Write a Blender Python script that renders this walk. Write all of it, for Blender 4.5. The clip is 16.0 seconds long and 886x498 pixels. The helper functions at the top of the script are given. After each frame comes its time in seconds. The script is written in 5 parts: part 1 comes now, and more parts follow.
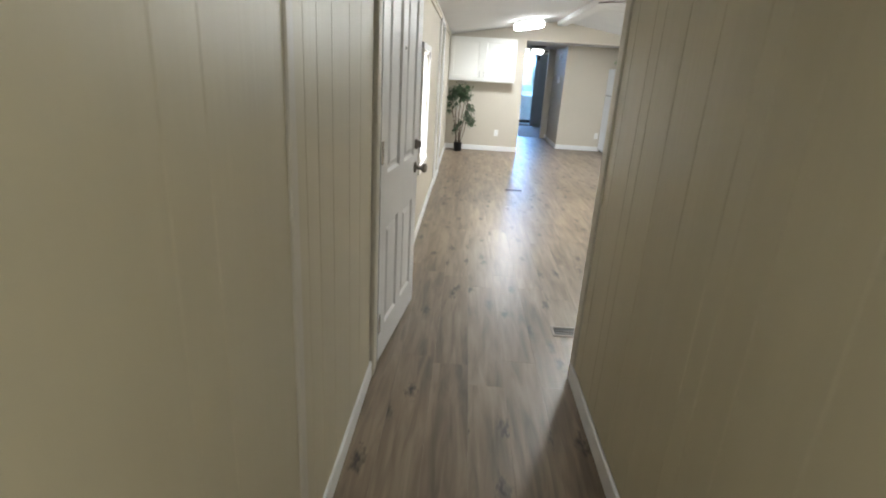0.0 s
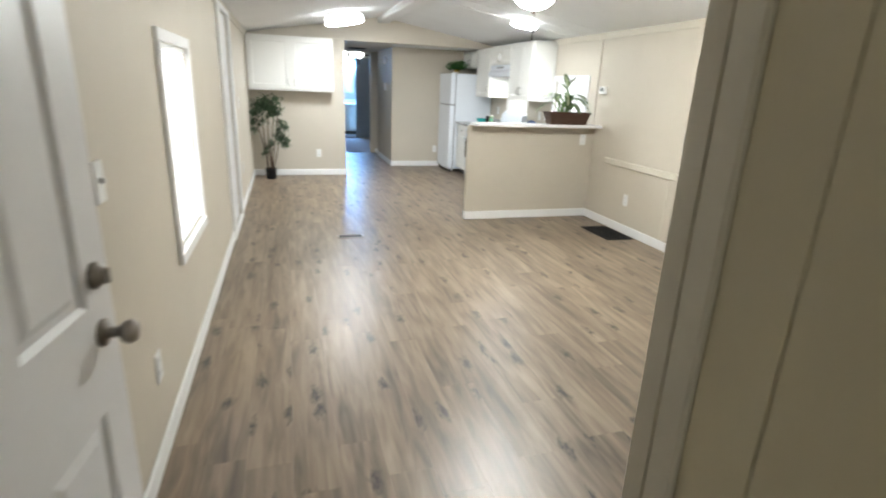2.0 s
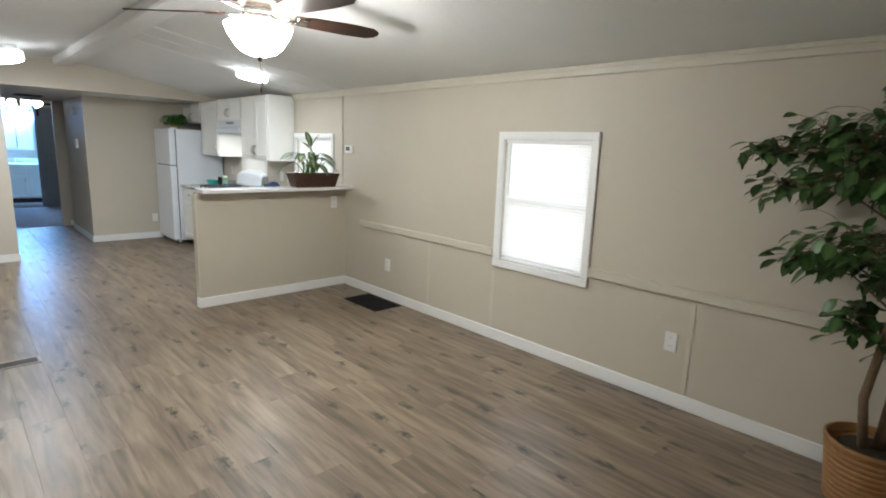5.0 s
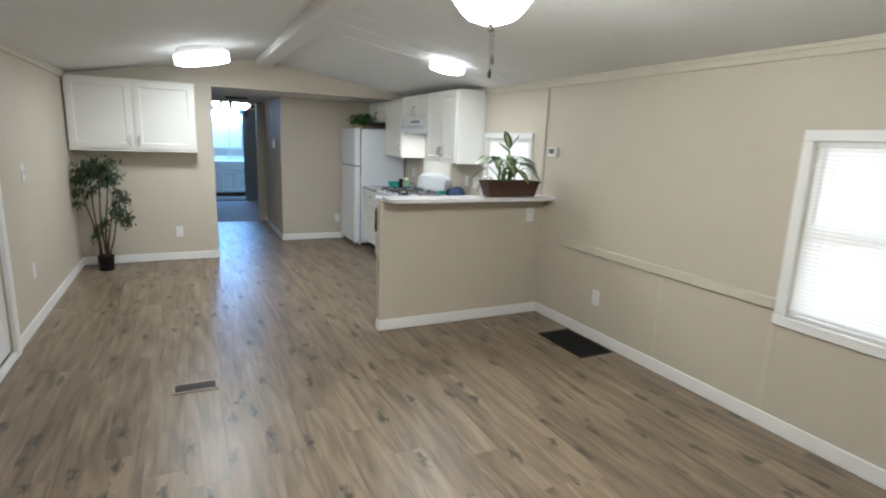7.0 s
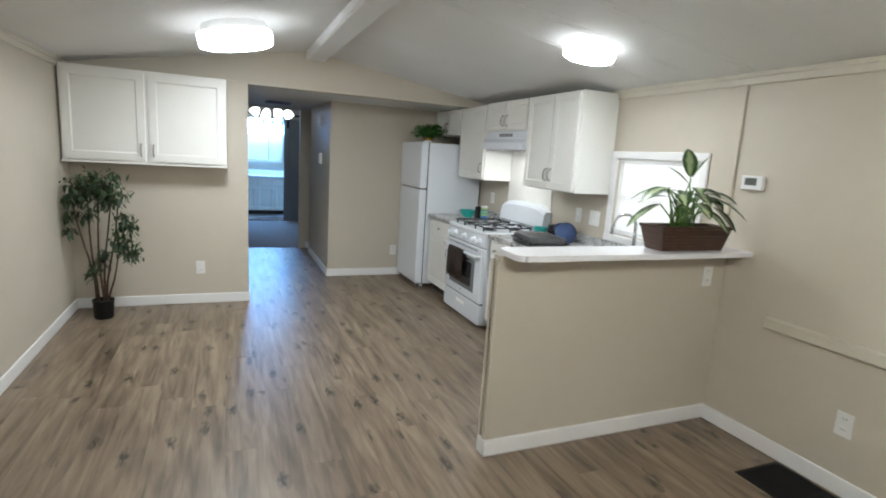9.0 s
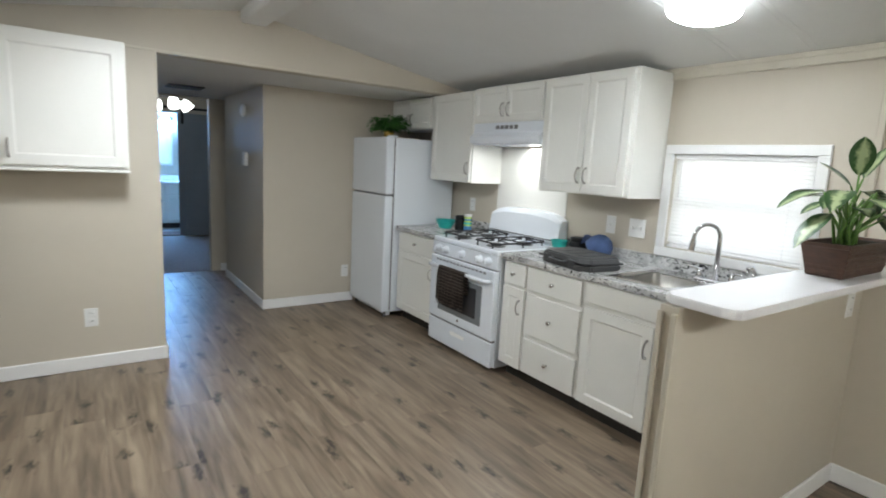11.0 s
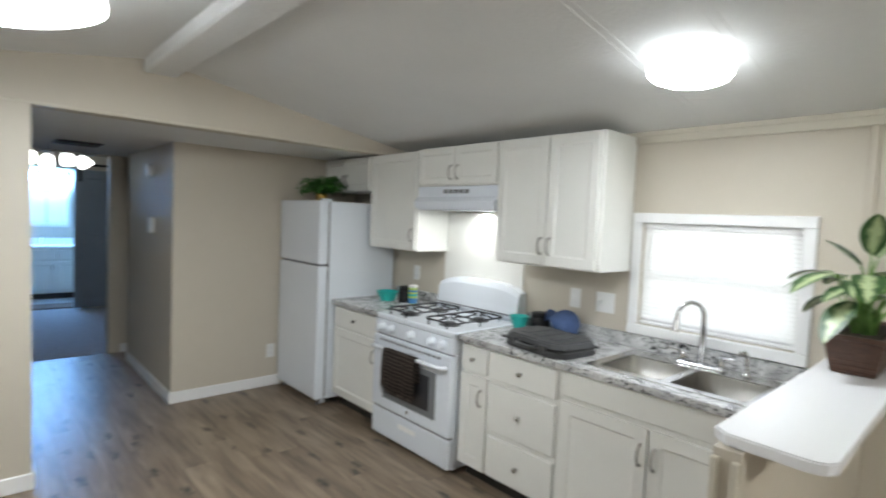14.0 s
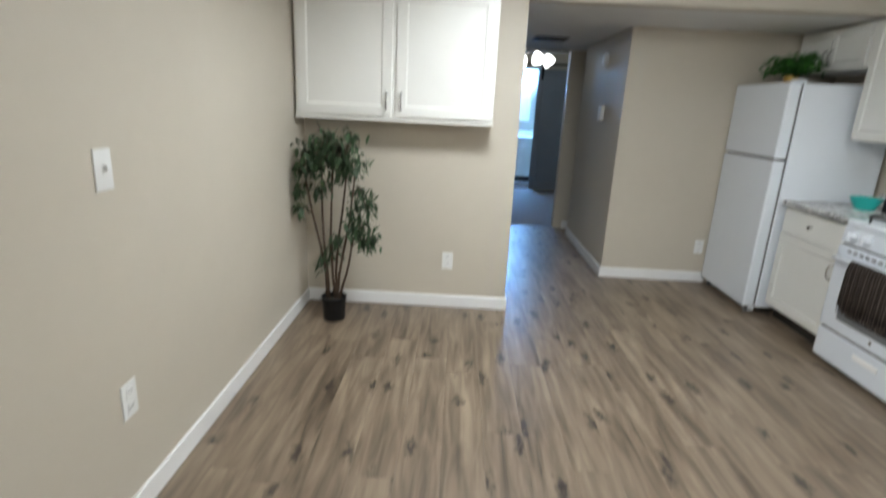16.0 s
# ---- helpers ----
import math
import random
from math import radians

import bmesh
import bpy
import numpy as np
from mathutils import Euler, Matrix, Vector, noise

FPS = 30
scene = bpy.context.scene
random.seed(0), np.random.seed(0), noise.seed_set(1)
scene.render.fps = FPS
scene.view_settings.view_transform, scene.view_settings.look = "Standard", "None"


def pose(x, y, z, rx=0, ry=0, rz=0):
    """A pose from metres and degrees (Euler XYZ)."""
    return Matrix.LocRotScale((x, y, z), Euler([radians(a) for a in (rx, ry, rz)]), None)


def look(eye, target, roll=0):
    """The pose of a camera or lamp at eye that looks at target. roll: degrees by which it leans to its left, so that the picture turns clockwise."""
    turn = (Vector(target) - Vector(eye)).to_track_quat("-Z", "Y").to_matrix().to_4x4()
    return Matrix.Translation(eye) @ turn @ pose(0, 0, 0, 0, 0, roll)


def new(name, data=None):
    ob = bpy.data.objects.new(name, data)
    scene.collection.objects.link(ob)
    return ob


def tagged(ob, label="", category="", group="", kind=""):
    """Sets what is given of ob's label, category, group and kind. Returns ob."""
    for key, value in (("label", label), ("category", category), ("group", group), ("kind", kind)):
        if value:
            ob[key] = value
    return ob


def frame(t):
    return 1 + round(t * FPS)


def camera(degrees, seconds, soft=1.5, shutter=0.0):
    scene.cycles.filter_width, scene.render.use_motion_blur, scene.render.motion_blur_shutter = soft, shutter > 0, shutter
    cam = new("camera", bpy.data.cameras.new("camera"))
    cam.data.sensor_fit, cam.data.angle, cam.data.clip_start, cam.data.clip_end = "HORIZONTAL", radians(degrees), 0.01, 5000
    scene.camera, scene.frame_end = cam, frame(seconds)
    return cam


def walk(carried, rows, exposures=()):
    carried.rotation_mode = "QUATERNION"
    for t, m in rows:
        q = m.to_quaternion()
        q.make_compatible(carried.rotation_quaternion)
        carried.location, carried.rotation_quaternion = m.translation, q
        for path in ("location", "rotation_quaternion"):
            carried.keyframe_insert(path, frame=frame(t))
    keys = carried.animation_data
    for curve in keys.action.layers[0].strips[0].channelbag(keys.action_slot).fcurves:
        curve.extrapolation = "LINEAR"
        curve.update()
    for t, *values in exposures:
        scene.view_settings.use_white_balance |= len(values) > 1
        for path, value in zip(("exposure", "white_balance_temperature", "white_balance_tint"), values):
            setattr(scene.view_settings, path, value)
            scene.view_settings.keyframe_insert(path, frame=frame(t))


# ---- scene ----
cam = camera(81.0, 16.0, 1.9, 0.4)
PATH = [
    (0, (0.429, -0.243, 1.431), (0.376, 1.648, 0.781), 3.5),
    (0.5, (0.378, 0.205, 1.435), (0.422, 2.089, 0.765), 4.3),
    (1, (0.463, 0.69, 1.463), (0.581, 2.584, 0.834), 3.2),
    (1.5, (0.462, 1.088, 1.466), (0.749, 2.974, 0.868), 2.7),
    (2, (0.569, 1.544, 1.445), (1.123, 3.37, 0.844), 2.4),
    (2.5, (0.695, 1.898, 1.435), (1.492, 3.623, 0.81), 2.5),
    (3, (0.763, 2.106, 1.421), (1.868, 3.671, 0.847), 3.1),
    (3.5, (0.789, 2.193, 1.482), (2.104, 3.614, 0.983), 3.1),
    (3.7, (0.833, 2.172, 1.493), (2.215, 3.544, 1.036), 3.0),
    (5.8, (0.923, 2.348, 1.503), (2.228, 3.824, 1.158), 2.5),
    (6, (0.94, 2.489, 1.517), (2.174, 4.021, 1.156), 2.5),
    (6.5, (1.002, 2.817, 1.492), (2.042, 4.486, 1.128), 2.5),
    (7, (1.128, 3.218, 1.518), (2.004, 4.97, 1.112), 2.3),
    (7.5, (1.166, 3.673, 1.533), (1.948, 5.472, 1.143), 2.4),
    (8, (1.222, 4.048, 1.505), (2.0, 5.852, 1.13), 2.7),
    (8.5, (1.258, 4.445, 1.497), (1.999, 6.257, 1.087), 3.0),
    (8.7, (1.272, 4.603, 1.501), (2.016, 6.422, 1.128), 3.3),
    (10.8, (1.01, 6.067, 1.448), (2.077, 7.727, 1.127), 3.1),
    (11, (1.031, 6.163, 1.433), (2.16, 7.782, 1.112), 3.1),
    (11.5, (1.126, 6.406, 1.467), (2.429, 7.888, 1.139), 2.2),
    (12, (1.194, 6.571, 1.494), (2.699, 7.858, 1.218), 1.9),
    (12.5, (1.256, 6.663, 1.513), (2.892, 7.795, 1.3), 1.6),
    (13, (1.261, 6.659, 1.571), (2.948, 7.726, 1.444), 1.9),
    (13.5, (1.253, 6.618, 1.587), (2.864, 7.798, 1.484), 2.2),
    (14, (1.212, 6.618, 1.539), (2.56, 8.091, 1.426), 2.5),
    (14.5, (1.095, 6.667, 1.541), (2.0, 8.446, 1.405), 2.9),
    (15, (1.008, 6.68, 1.538), (1.378, 8.643, 1.436), 3.7),
    (15.5, (0.985, 6.653, 1.543), (1.093, 8.642, 1.356), 3.9),
    (16, (1.066, 6.59, 1.399), (1.027, 8.516, 0.86), 2.8),
]
walk(cam, [(t, look(eye, target, roll)) for t, eye, target, roll in PATH], [(0, 1.75), (0.5, 2.15), (1, 2.05), (2, 1.75), (2.5, 1.28), (3, 1.22), (3.7, 1.2), (6, 0.98), (7, 0.95), (8, 1.05), (11, 1.0), (12.5, 1.1), (15, 1.02), (16, 1.2)])

# ---- world and lights ----
world = bpy.data.worlds.new("world")
scene.world = world
world.use_nodes = True
wn = world.node_tree
sky = wn.nodes.new("ShaderNodeTexSky")
sky.sky_type, sky.sun_disc, sky.sun_elevation, sky.sun_rotation = "NISHITA", False, radians(40), radians(200)
wn.links.new(sky.outputs[0], wn.nodes["Background"].inputs[0])
wn.nodes["Background"].inputs[1].default_value = 0.1


def area_lamp(name, eye, target, sx, sy, power, color):
    d = bpy.data.lights.new(name, "AREA")
    d.shape, d.size, d.size_y, d.energy, d.color = "RECTANGLE", sx, sy, power, color
    ob = new(name, d)
    ob.matrix_world = look(eye, target)
    return ob


DAY = (0.95, 0.98, 1.0)
LAMP_GLOW = 31.0
area_lamp("daylight_living_east", (4.10, 4.42, 1.13), (0, 4.42, 1.13), 0.75, 0.94, 2.2, DAY)
area_lamp("daylight_kitchen", (4.10, 7.63, 1.285), (0, 7.63, 1.285), 0.76, 0.57, 1.25, DAY)
area_lamp("daylight_living_west", (-0.06, 4.525, 1.105), (4, 4.525, 1.105), 0.69, 0.95, 6.0, DAY)
area_lamp("hood_bulb", (3.80, 9.205, 1.592), (3.80, 9.205, 0.9), 0.52, 0.10, 2.1, (0.97, 1.0, 0.98))


# ---- materials ----
def material(name, color, rough=0.5, metal=0.0, vary=0.12, scale=6.0, bump=0.0, bscale=80.0, stretch=(1, 1, 1), spec=0.5, emit=None, second=None, coat=0.0, each=0.0):
    """Two scales of noise on the colour, a fine bump, and if wanted a random shade per object."""
    m = bpy.data.materials.new(name)
    m.use_nodes = True
    n, l = m.node_tree.nodes, m.node_tree.links
    b = n["Principled BSDF"]
    co = n.new("ShaderNodeTexCoord")
    mp = n.new("ShaderNodeMapping")
    mp.inputs["Scale"].default_value = stretch
    geo = n.new("ShaderNodeNewGeometry")
    l.new(geo.outputs["Position"], mp.inputs[0])
    big = n.new("ShaderNodeTexNoise")
    big.inputs["Scale"].default_value, big.inputs["Detail"].default_value = scale, 5
    l.new(mp.outputs[0], big.inputs[0])
    fine = n.new("ShaderNodeTexNoise")
    fine.inputs["Scale"].default_value, fine.inputs["Detail"].default_value = scale * 9, 3
    l.new(mp.outputs[0], fine.inputs[0])
    add = n.new("ShaderNodeMath")
    add.operation = "MULTIPLY_ADD"
    add.inputs[1].default_value = 0.4
    l.new(fine.outputs[0], add.inputs[0]), l.new(big.outputs[0], add.inputs[2])
    mr = n.new("ShaderNodeMapRange")
    mr.inputs[1].default_value, mr.inputs[2].default_value = 0.4, 1.0
    l.new(add.outputs[0], mr.inputs[0])
    mix = n.new("ShaderNodeMix")
    mix.data_type = "RGBA"
    c2 = second or [c * (1 - vary) for c in color]
    mix.inputs[6].default_value, mix.inputs[7].default_value = (*color, 1), (*c2, 1)
    l.new(mr.outputs[0], mix.inputs[0])
    out = mix.outputs[2]
    if each:
        info = n.new("ShaderNodeObjectInfo")
        r2 = n.new("ShaderNodeMapRange")
        r2.inputs[3].default_value, r2.inputs[4].default_value = 1 - each, 1 + each
        l.new(info.outputs["Random"], r2.inputs[0])
        hs = n.new("ShaderNodeHueSaturation")
        l.new(r2.outputs[0], hs.inputs["Value"]), l.new(out, hs.inputs["Color"])
        out = hs.outputs[0]
    l.new(out, b.inputs["Base Color"])
    rr = n.new("ShaderNodeMapRange")
    rr.inputs[3].default_value, rr.inputs[4].default_value = max(0.02, rough - 0.06), min(1, rough + 0.06)
    l.new(big.outputs[0], rr.inputs[0]), l.new(rr.outputs[0], b.inputs["Roughness"])
    b.inputs["Metallic"].default_value, b.inputs["Specular IOR Level"].default_value, b.inputs["Coat Weight"].default_value = metal, spec, coat
    if bump:
        bn = n.new("ShaderNodeTexNoise")
        bn.inputs["Scale"].default_value, bn.inputs["Detail"].default_value = bscale, 4
        l.new(mp.outputs[0], bn.inputs[0])
        bp = n.new("ShaderNodeBump")
        bp.inputs["Strength"].default_value, bp.inputs["Distance"].default_value = bump, 0.004
        l.new(bn.outputs[0], bp.inputs["Height"]), l.new(bp.outputs[0], b.inputs["Normal"])
    if emit:
        b.inputs["Emission Color"].default_value, b.inputs["Emission Strength"].default_value = (*emit[0], 1), emit[1]
    return m


WALL = material("beige_wall_paint", (0.565, 0.512, 0.43), 0.55, vary=0.06, scale=1.5, bump=0.12, bscale=140)
PANEL = material("painted_panelling", (0.57, 0.51, 0.365), 0.42, vary=0.12, scale=2.0, bump=0.25, bscale=60, stretch=(1, 1, 0.05))
TRIMB = material("beige_trim_paint", (0.60, 0.555, 0.465), 0.45, vary=0.08, scale=4)
CEIL = material("textured_white_ceiling", (0.74, 0.74, 0.735), 0.8, vary=0.05, scale=3, bump=0.5, bscale=55)
WHITE = material("white_gloss_trim", (0.85, 0.85, 0.85), 0.35, vary=0.05, scale=5)
DOORW = material("white_door_paint", (0.76, 0.76, 0.77), 0.32, vary=0.05, scale=4)
CAB = material("ivory_cabinet_lacquer", (0.79, 0.785, 0.75), 0.38, vary=0.05, scale=5)
CABW = material("white_melamine", (0.77, 0.76, 0.725), 0.4, vary=0.04, scale=5)
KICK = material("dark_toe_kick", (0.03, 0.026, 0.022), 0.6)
APPL = material("white_enamel", (0.76, 0.80, 0.86), 0.22, vary=0.03, scale=3, coat=0.3)
APPD = material("grey_gasket", (0.16, 0.16, 0.17), 0.5)
GASK = material("grey_glass_border", (0.20, 0.21, 0.225), 0.15)
PULLM = material("satin_steel_pull", (0.44, 0.42, 0.40), 0.3, metal=1.0)
KNOBM = material("aged_nickel", (0.30, 0.275, 0.25), 0.3, metal=1.0)
BLACK = material("black_cast_iron", (0.018, 0.018, 0.02), 0.5, bump=0.2, bscale=200)
BLACKP = material("black_plastic", (0.010, 0.010, 0.011), 0.55, spec=0.3)
OVENG = material("oven_glass", (0.05, 0.05, 0.055), 0.08, spec=0.7)
CHROME = material("brushed_steel", (0.62, 0.61, 0.59), 0.24, metal=1.0, vary=0.1, scale=30)
POLISH = material("polished_chrome", (0.82, 0.82, 0.83), 0.08, metal=1.0)
STEELS = material("sink_steel", (0.36, 0.345, 0.32), 0.34, metal=1.0, vary=0.15, scale=12, stretch=(1, 12, 1))
BAR = material("white_laminate_top", (0.80, 0.80, 0.82), 0.25, vary=0.03, scale=8)
BRONZE = material("dark_bronze", (0.05, 0.035, 0.028), 0.35, metal=0.7)
BLADE = material("dark_walnut_blade", (0.035, 0.016, 0.010), 0.45, vary=0.4, scale=8, spec=0.3)
TEAL = material("teal_plastic", (0.02, 0.42, 0.38), 0.35)
CASEM = material("charcoal_moulded_plastic", (0.055, 0.056, 0.06), 0.5, bump=0.2, bscale=300)
DENIM = material("blue_denim", (0.07, 0.12, 0.27), 0.85, vary=0.3, scale=40, bump=0.3, bscale=500)
SOIL = material("dark_moss_soil", (0.045, 0.035, 0.02), 0.95, vary=0.6, scale=40, bump=0.8, bscale=120)
WICKER = material("brown_woven_wicker", (0.40, 0.20, 0.07), 0.6, vary=0.45, scale=30, bump=0.8, bscale=160, stretch=(1, 1, 2.5))
BROWNP = material("dark_brown_wicker", (0.085, 0.038, 0.022), 0.5, vary=0.5, scale=30, bump=0.7, bscale=120, stretch=(1, 1, 3))
BARK = material("ficus_bark", (0.20, 0.13, 0.075), 0.8, vary=0.4, scale=30, bump=0.6, bscale=150)
BARKD = material("dark_bark", (0.09, 0.055, 0.035), 0.85, vary=0.4, scale=30, bump=0.6, bscale=150)
PLASTW = material("white_plate_plastic", (0.78, 0.78, 0.77), 0.4, vary=0.03)
CARPET = material("grey_carpet", (0.38, 0.37, 0.38), 0.95, vary=0.25, scale=20, bump=0.8, bscale=400)
GREYDOOR = material("grey_barn_door_paint", (0.24, 0.27, 0.29), 0.5, vary=0.1, scale=4)
RUG = material("brown_threshold", (0.10, 0.05, 0.03), 0.7)
GRATE = material("brown_floor_register", (0.05, 0.036, 0.028), 0.5, metal=0.3)
SCREEN = material("lcd_grey", (0.10, 0.11, 0.10), 0.3)
BRASS = material("brass_pot", (0.6, 0.4, 0.12), 0.3, metal=1.0)
LABELG = material("green_yellow_label", (0.35, 0.48, 0.12), 0.4)
LABELB = material("blue_label", (0.05, 0.2, 0.45), 0.4)
GLOW = material("lit_acrylic_diffuser", (0.9, 0.9, 0.9), 0.4, emit=((0.93, 1.0, 1.04), LAMP_GLOW))
SIDEGLOW = material("lit_acrylic_side", (0.9, 0.9, 0.9), 0.4, emit=((0.93, 1.0, 1.03), 3.0))
GLOBE = material("lit_frosted_glass", (0.9, 0.9, 0.9), 0.4, emit=((0.97, 1.0, 0.96), 56.0))
# blue and overbright, standing in for the mirror's sheen on the hall floor
VANITYGLOW = material("blue_lit_vanity_shade", (0.9, 0.9, 0.9), 0.4, emit=((0.20, 0.48, 1.0), 95.0))
FANGLOW = material("lit_fan_shade", (0.9, 0.9, 0.9), 0.4, emit=((0.95, 1.0, 0.98), 3.0))
# glow given to the mirror panes in place of their blue reflection
MIRRORGLOW = material("glowing_mirror_reflection", (0.5, 0.5, 0.5), 1.0, emit=((0.20, 0.42, 0.85), 0.75))


def floor_material():
    """Grey-brown laminate: streaked grain along y, dark knots, a shade per plank."""
    m = bpy.data.materials.new("grey_brown_laminate")
    m.use_nodes = True
    n, l = m.node_tree.nodes, m.node_tree.links
    b = n["Principled BSDF"]
    geo = n.new("ShaderNodeNewGeometry")
    info = n.new("ShaderNodeObjectInfo")
    off = n.new("ShaderNodeVectorMath")
    off.operation = "MULTIPLY_ADD"
    l.new(info.outputs["Random"], off.inputs[0])
    off.inputs[1].default_value = (37, 91, 0)
    l.new(geo.outputs["Position"], off.inputs[2])

    def noise_at(sx, sy, scale, detail):
        mp = n.new("ShaderNodeMapping")
        mp.inputs["Scale"].default_value = (sx, sy, 1)
        l.new(off.outputs[0], mp.inputs[0])
        t = n.new("ShaderNodeTexNoise")
        t.inputs["Scale"].default_value, t.inputs["Detail"].default_value, t.inputs["Distortion"].default_value = scale, detail, 0.6
        l.new(mp.outputs[0], t.inputs[0])
        return t

    grain, broad = noise_at(8, 0.8, 3.0, 6), noise_at(3.5, 0.6, 1.7, 3)
    ramp = n.new("ShaderNodeValToRGB")
    e = ramp.color_ramp.elements
    e[0].position, e[0].color = 0.33, (0.085, 0.060, 0.041, 1)
    e[1].position, e[1].color = 0.69, (0.338, 0.262, 0.186, 1)
    mid = ramp.color_ramp.elements.new(0.5)
    mid.color = (0.205, 0.152, 0.106, 1)
    mixf = n.new("ShaderNodeMath")
    mixf.operation = "MULTIPLY_ADD"
    mixf.inputs[1].default_value = 0.45
    l.new(broad.outputs[0], mixf.inputs[0])
    half = n.new("ShaderNodeMath")
    half.operation = "MULTIPLY"
    half.inputs[1].default_value = 0.56
    l.new(grain.outputs[0], half.inputs[0]), l.new(half.outputs[0], mixf.inputs[2])
    l.new(mixf.outputs[0], ramp.inputs[0])
    # knots
    mk = n.new("ShaderNodeMapping")
    mk.inputs["Scale"].default_value = (6.0, 2.3, 1)
    l.new(off.outputs[0], mk.inputs[0])
    wob = n.new("ShaderNodeTexNoise")
    wob.inputs["Scale"].default_value = 9
    l.new(mk.outputs[0], wob.inputs[0])
    addv = n.new("ShaderNodeVectorMath")
    addv.operation = "MULTIPLY_ADD"
    addv.inputs[1].default_value = (0.45, 0.45, 0)
    l.new(wob.outputs["Color"], addv.inputs[0]), l.new(mk.outputs[0], addv.inputs[2])
    vor = n.new("ShaderNodeTexVoronoi")
    vor.inputs["Scale"].default_value = 1.0
    vor.voronoi_dimensions = "2D"
    l.new(addv.outputs[0], vor.inputs["Vector"])
    kr = n.new("ShaderNodeMapRange")
    kr.inputs[1].default_value, kr.inputs[2].default_value, kr.inputs[3].default_value, kr.inputs[4].default_value = 0.03, 0.19, 0.97, 0.0
    l.new(vor.outputs["Distance"], kr.inputs[0])
    gate = n.new("ShaderNodeMath")
    gate.operation = "GREATER_THAN"
    gate.inputs[1].default_value = 0.45
    sep = n.new("ShaderNodeSeparateColor")
    l.new(vor.outputs["Color"], sep.inputs[0]), l.new(sep.outputs[0], gate.inputs[0])
    kg = n.new("ShaderNodeMath")
    kg.operation = "MULTIPLY"
    l.new(kr.outputs[0], kg.inputs[0]), l.new(gate.outputs[0], kg.inputs[1])
    dark = n.new("ShaderNodeMix")
    dark.data_type = "RGBA"
    dark.inputs[7].default_value = (0.028, 0.020, 0.016, 1)
    l.new(kg.outputs[0], dark.inputs[0]), l.new(ramp.outputs[0], dark.inputs[6])
    r2 = n.new("ShaderNodeMapRange")
    r2.inputs[3].default_value, r2.inputs[4].default_value = 0.95, 1.05
    l.new(info.outputs["Random"], r2.inputs[0])
    hs = n.new("ShaderNodeHueSaturation")
    l.new(r2.outputs[0], hs.inputs["Value"]), l.new(dark.outputs[2], hs.inputs["Color"])
    l.new(hs.outputs[0], b.inputs["Base Color"])
    rr = n.new("ShaderNodeMapRange")
    rr.inputs[3].default_value, rr.inputs[4].default_value = 0.31, 0.44
    b.inputs["Specular IOR Level"].default_value = 0.65
    l.new(grain.outputs[0], rr.inputs[0]), l.new(rr.outputs[0], b.inputs["Roughness"])
    bp = n.new("ShaderNodeBump")
    bp.inputs["Strength"].default_value, bp.inputs["Distance"].default_value = 0.15, 0.002
    l.new(grain.outputs[0], bp.inputs["Height"]), l.new(bp.outputs[0], b.inputs["Normal"])
    return m


FLOOR = floor_material()


def granite_material():
    """Pale grey laminate with fine broken charcoal veins and soft clouds."""
    m = bpy.data.materials.new("grey_marbled_laminate")
    m.use_nodes = True
    n, l = m.node_tree.nodes, m.node_tree.links
    b = n["Principled BSDF"]
    geo = n.new("ShaderNodeNewGeometry")
    mp = n.new("ShaderNodeMapping")
    mp.inputs["Rotation"].default_value, mp.inputs["Scale"].default_value = (0, 0, 0.5), (1.5, 0.8, 1.2)
    l.new(geo.outputs["Position"], mp.inputs[0])

    def cloud(scale, detail, bend, stops):
        t = n.new("ShaderNodeTexNoise")
        t.inputs["Scale"].default_value, t.inputs["Detail"].default_value, t.inputs["Distortion"].default_value = scale, detail, bend
        l.new(mp.outputs[0], t.inputs[0])
        r = n.new("ShaderNodeValToRGB")
        e = r.color_ramp.elements
        e[0].position, e[0].color = stops[0][0], (*[stops[0][1]] * 3, 1)
        e[1].position, e[1].color = stops[-1][0], (*[stops[-1][1]] * 3, 1)
        for p, v in stops[1:-1]:
            e.new(p).color = (v, v, v, 1)
        l.new(t.outputs[0], r.inputs[0])
        return r

    base = cloud(12, 6, 1.0, [(0.33, 0.36), (0.5, 0.52), (0.66, 0.68)])
    vein = cloud(26, 8, 2.2, [(0.37, 0.07), (0.435, 0.45), (0.48, 1.0)])
    patch = cloud(5, 3, 0.6, [(0.36, 0.1), (0.52, 1.0)])
    mul = n.new("ShaderNodeMix")
    mul.data_type, mul.blend_type = "RGBA", "MULTIPLY"
    l.new(patch.outputs[0], mul.inputs[0]), l.new(base.outputs[0], mul.inputs[6]), l.new(vein.outputs[0], mul.inputs[7])
    l.new(mul.outputs[2], b.inputs["Base Color"])
    b.inputs["Roughness"].default_value = 0.25
    return m


GRANITE = granite_material()


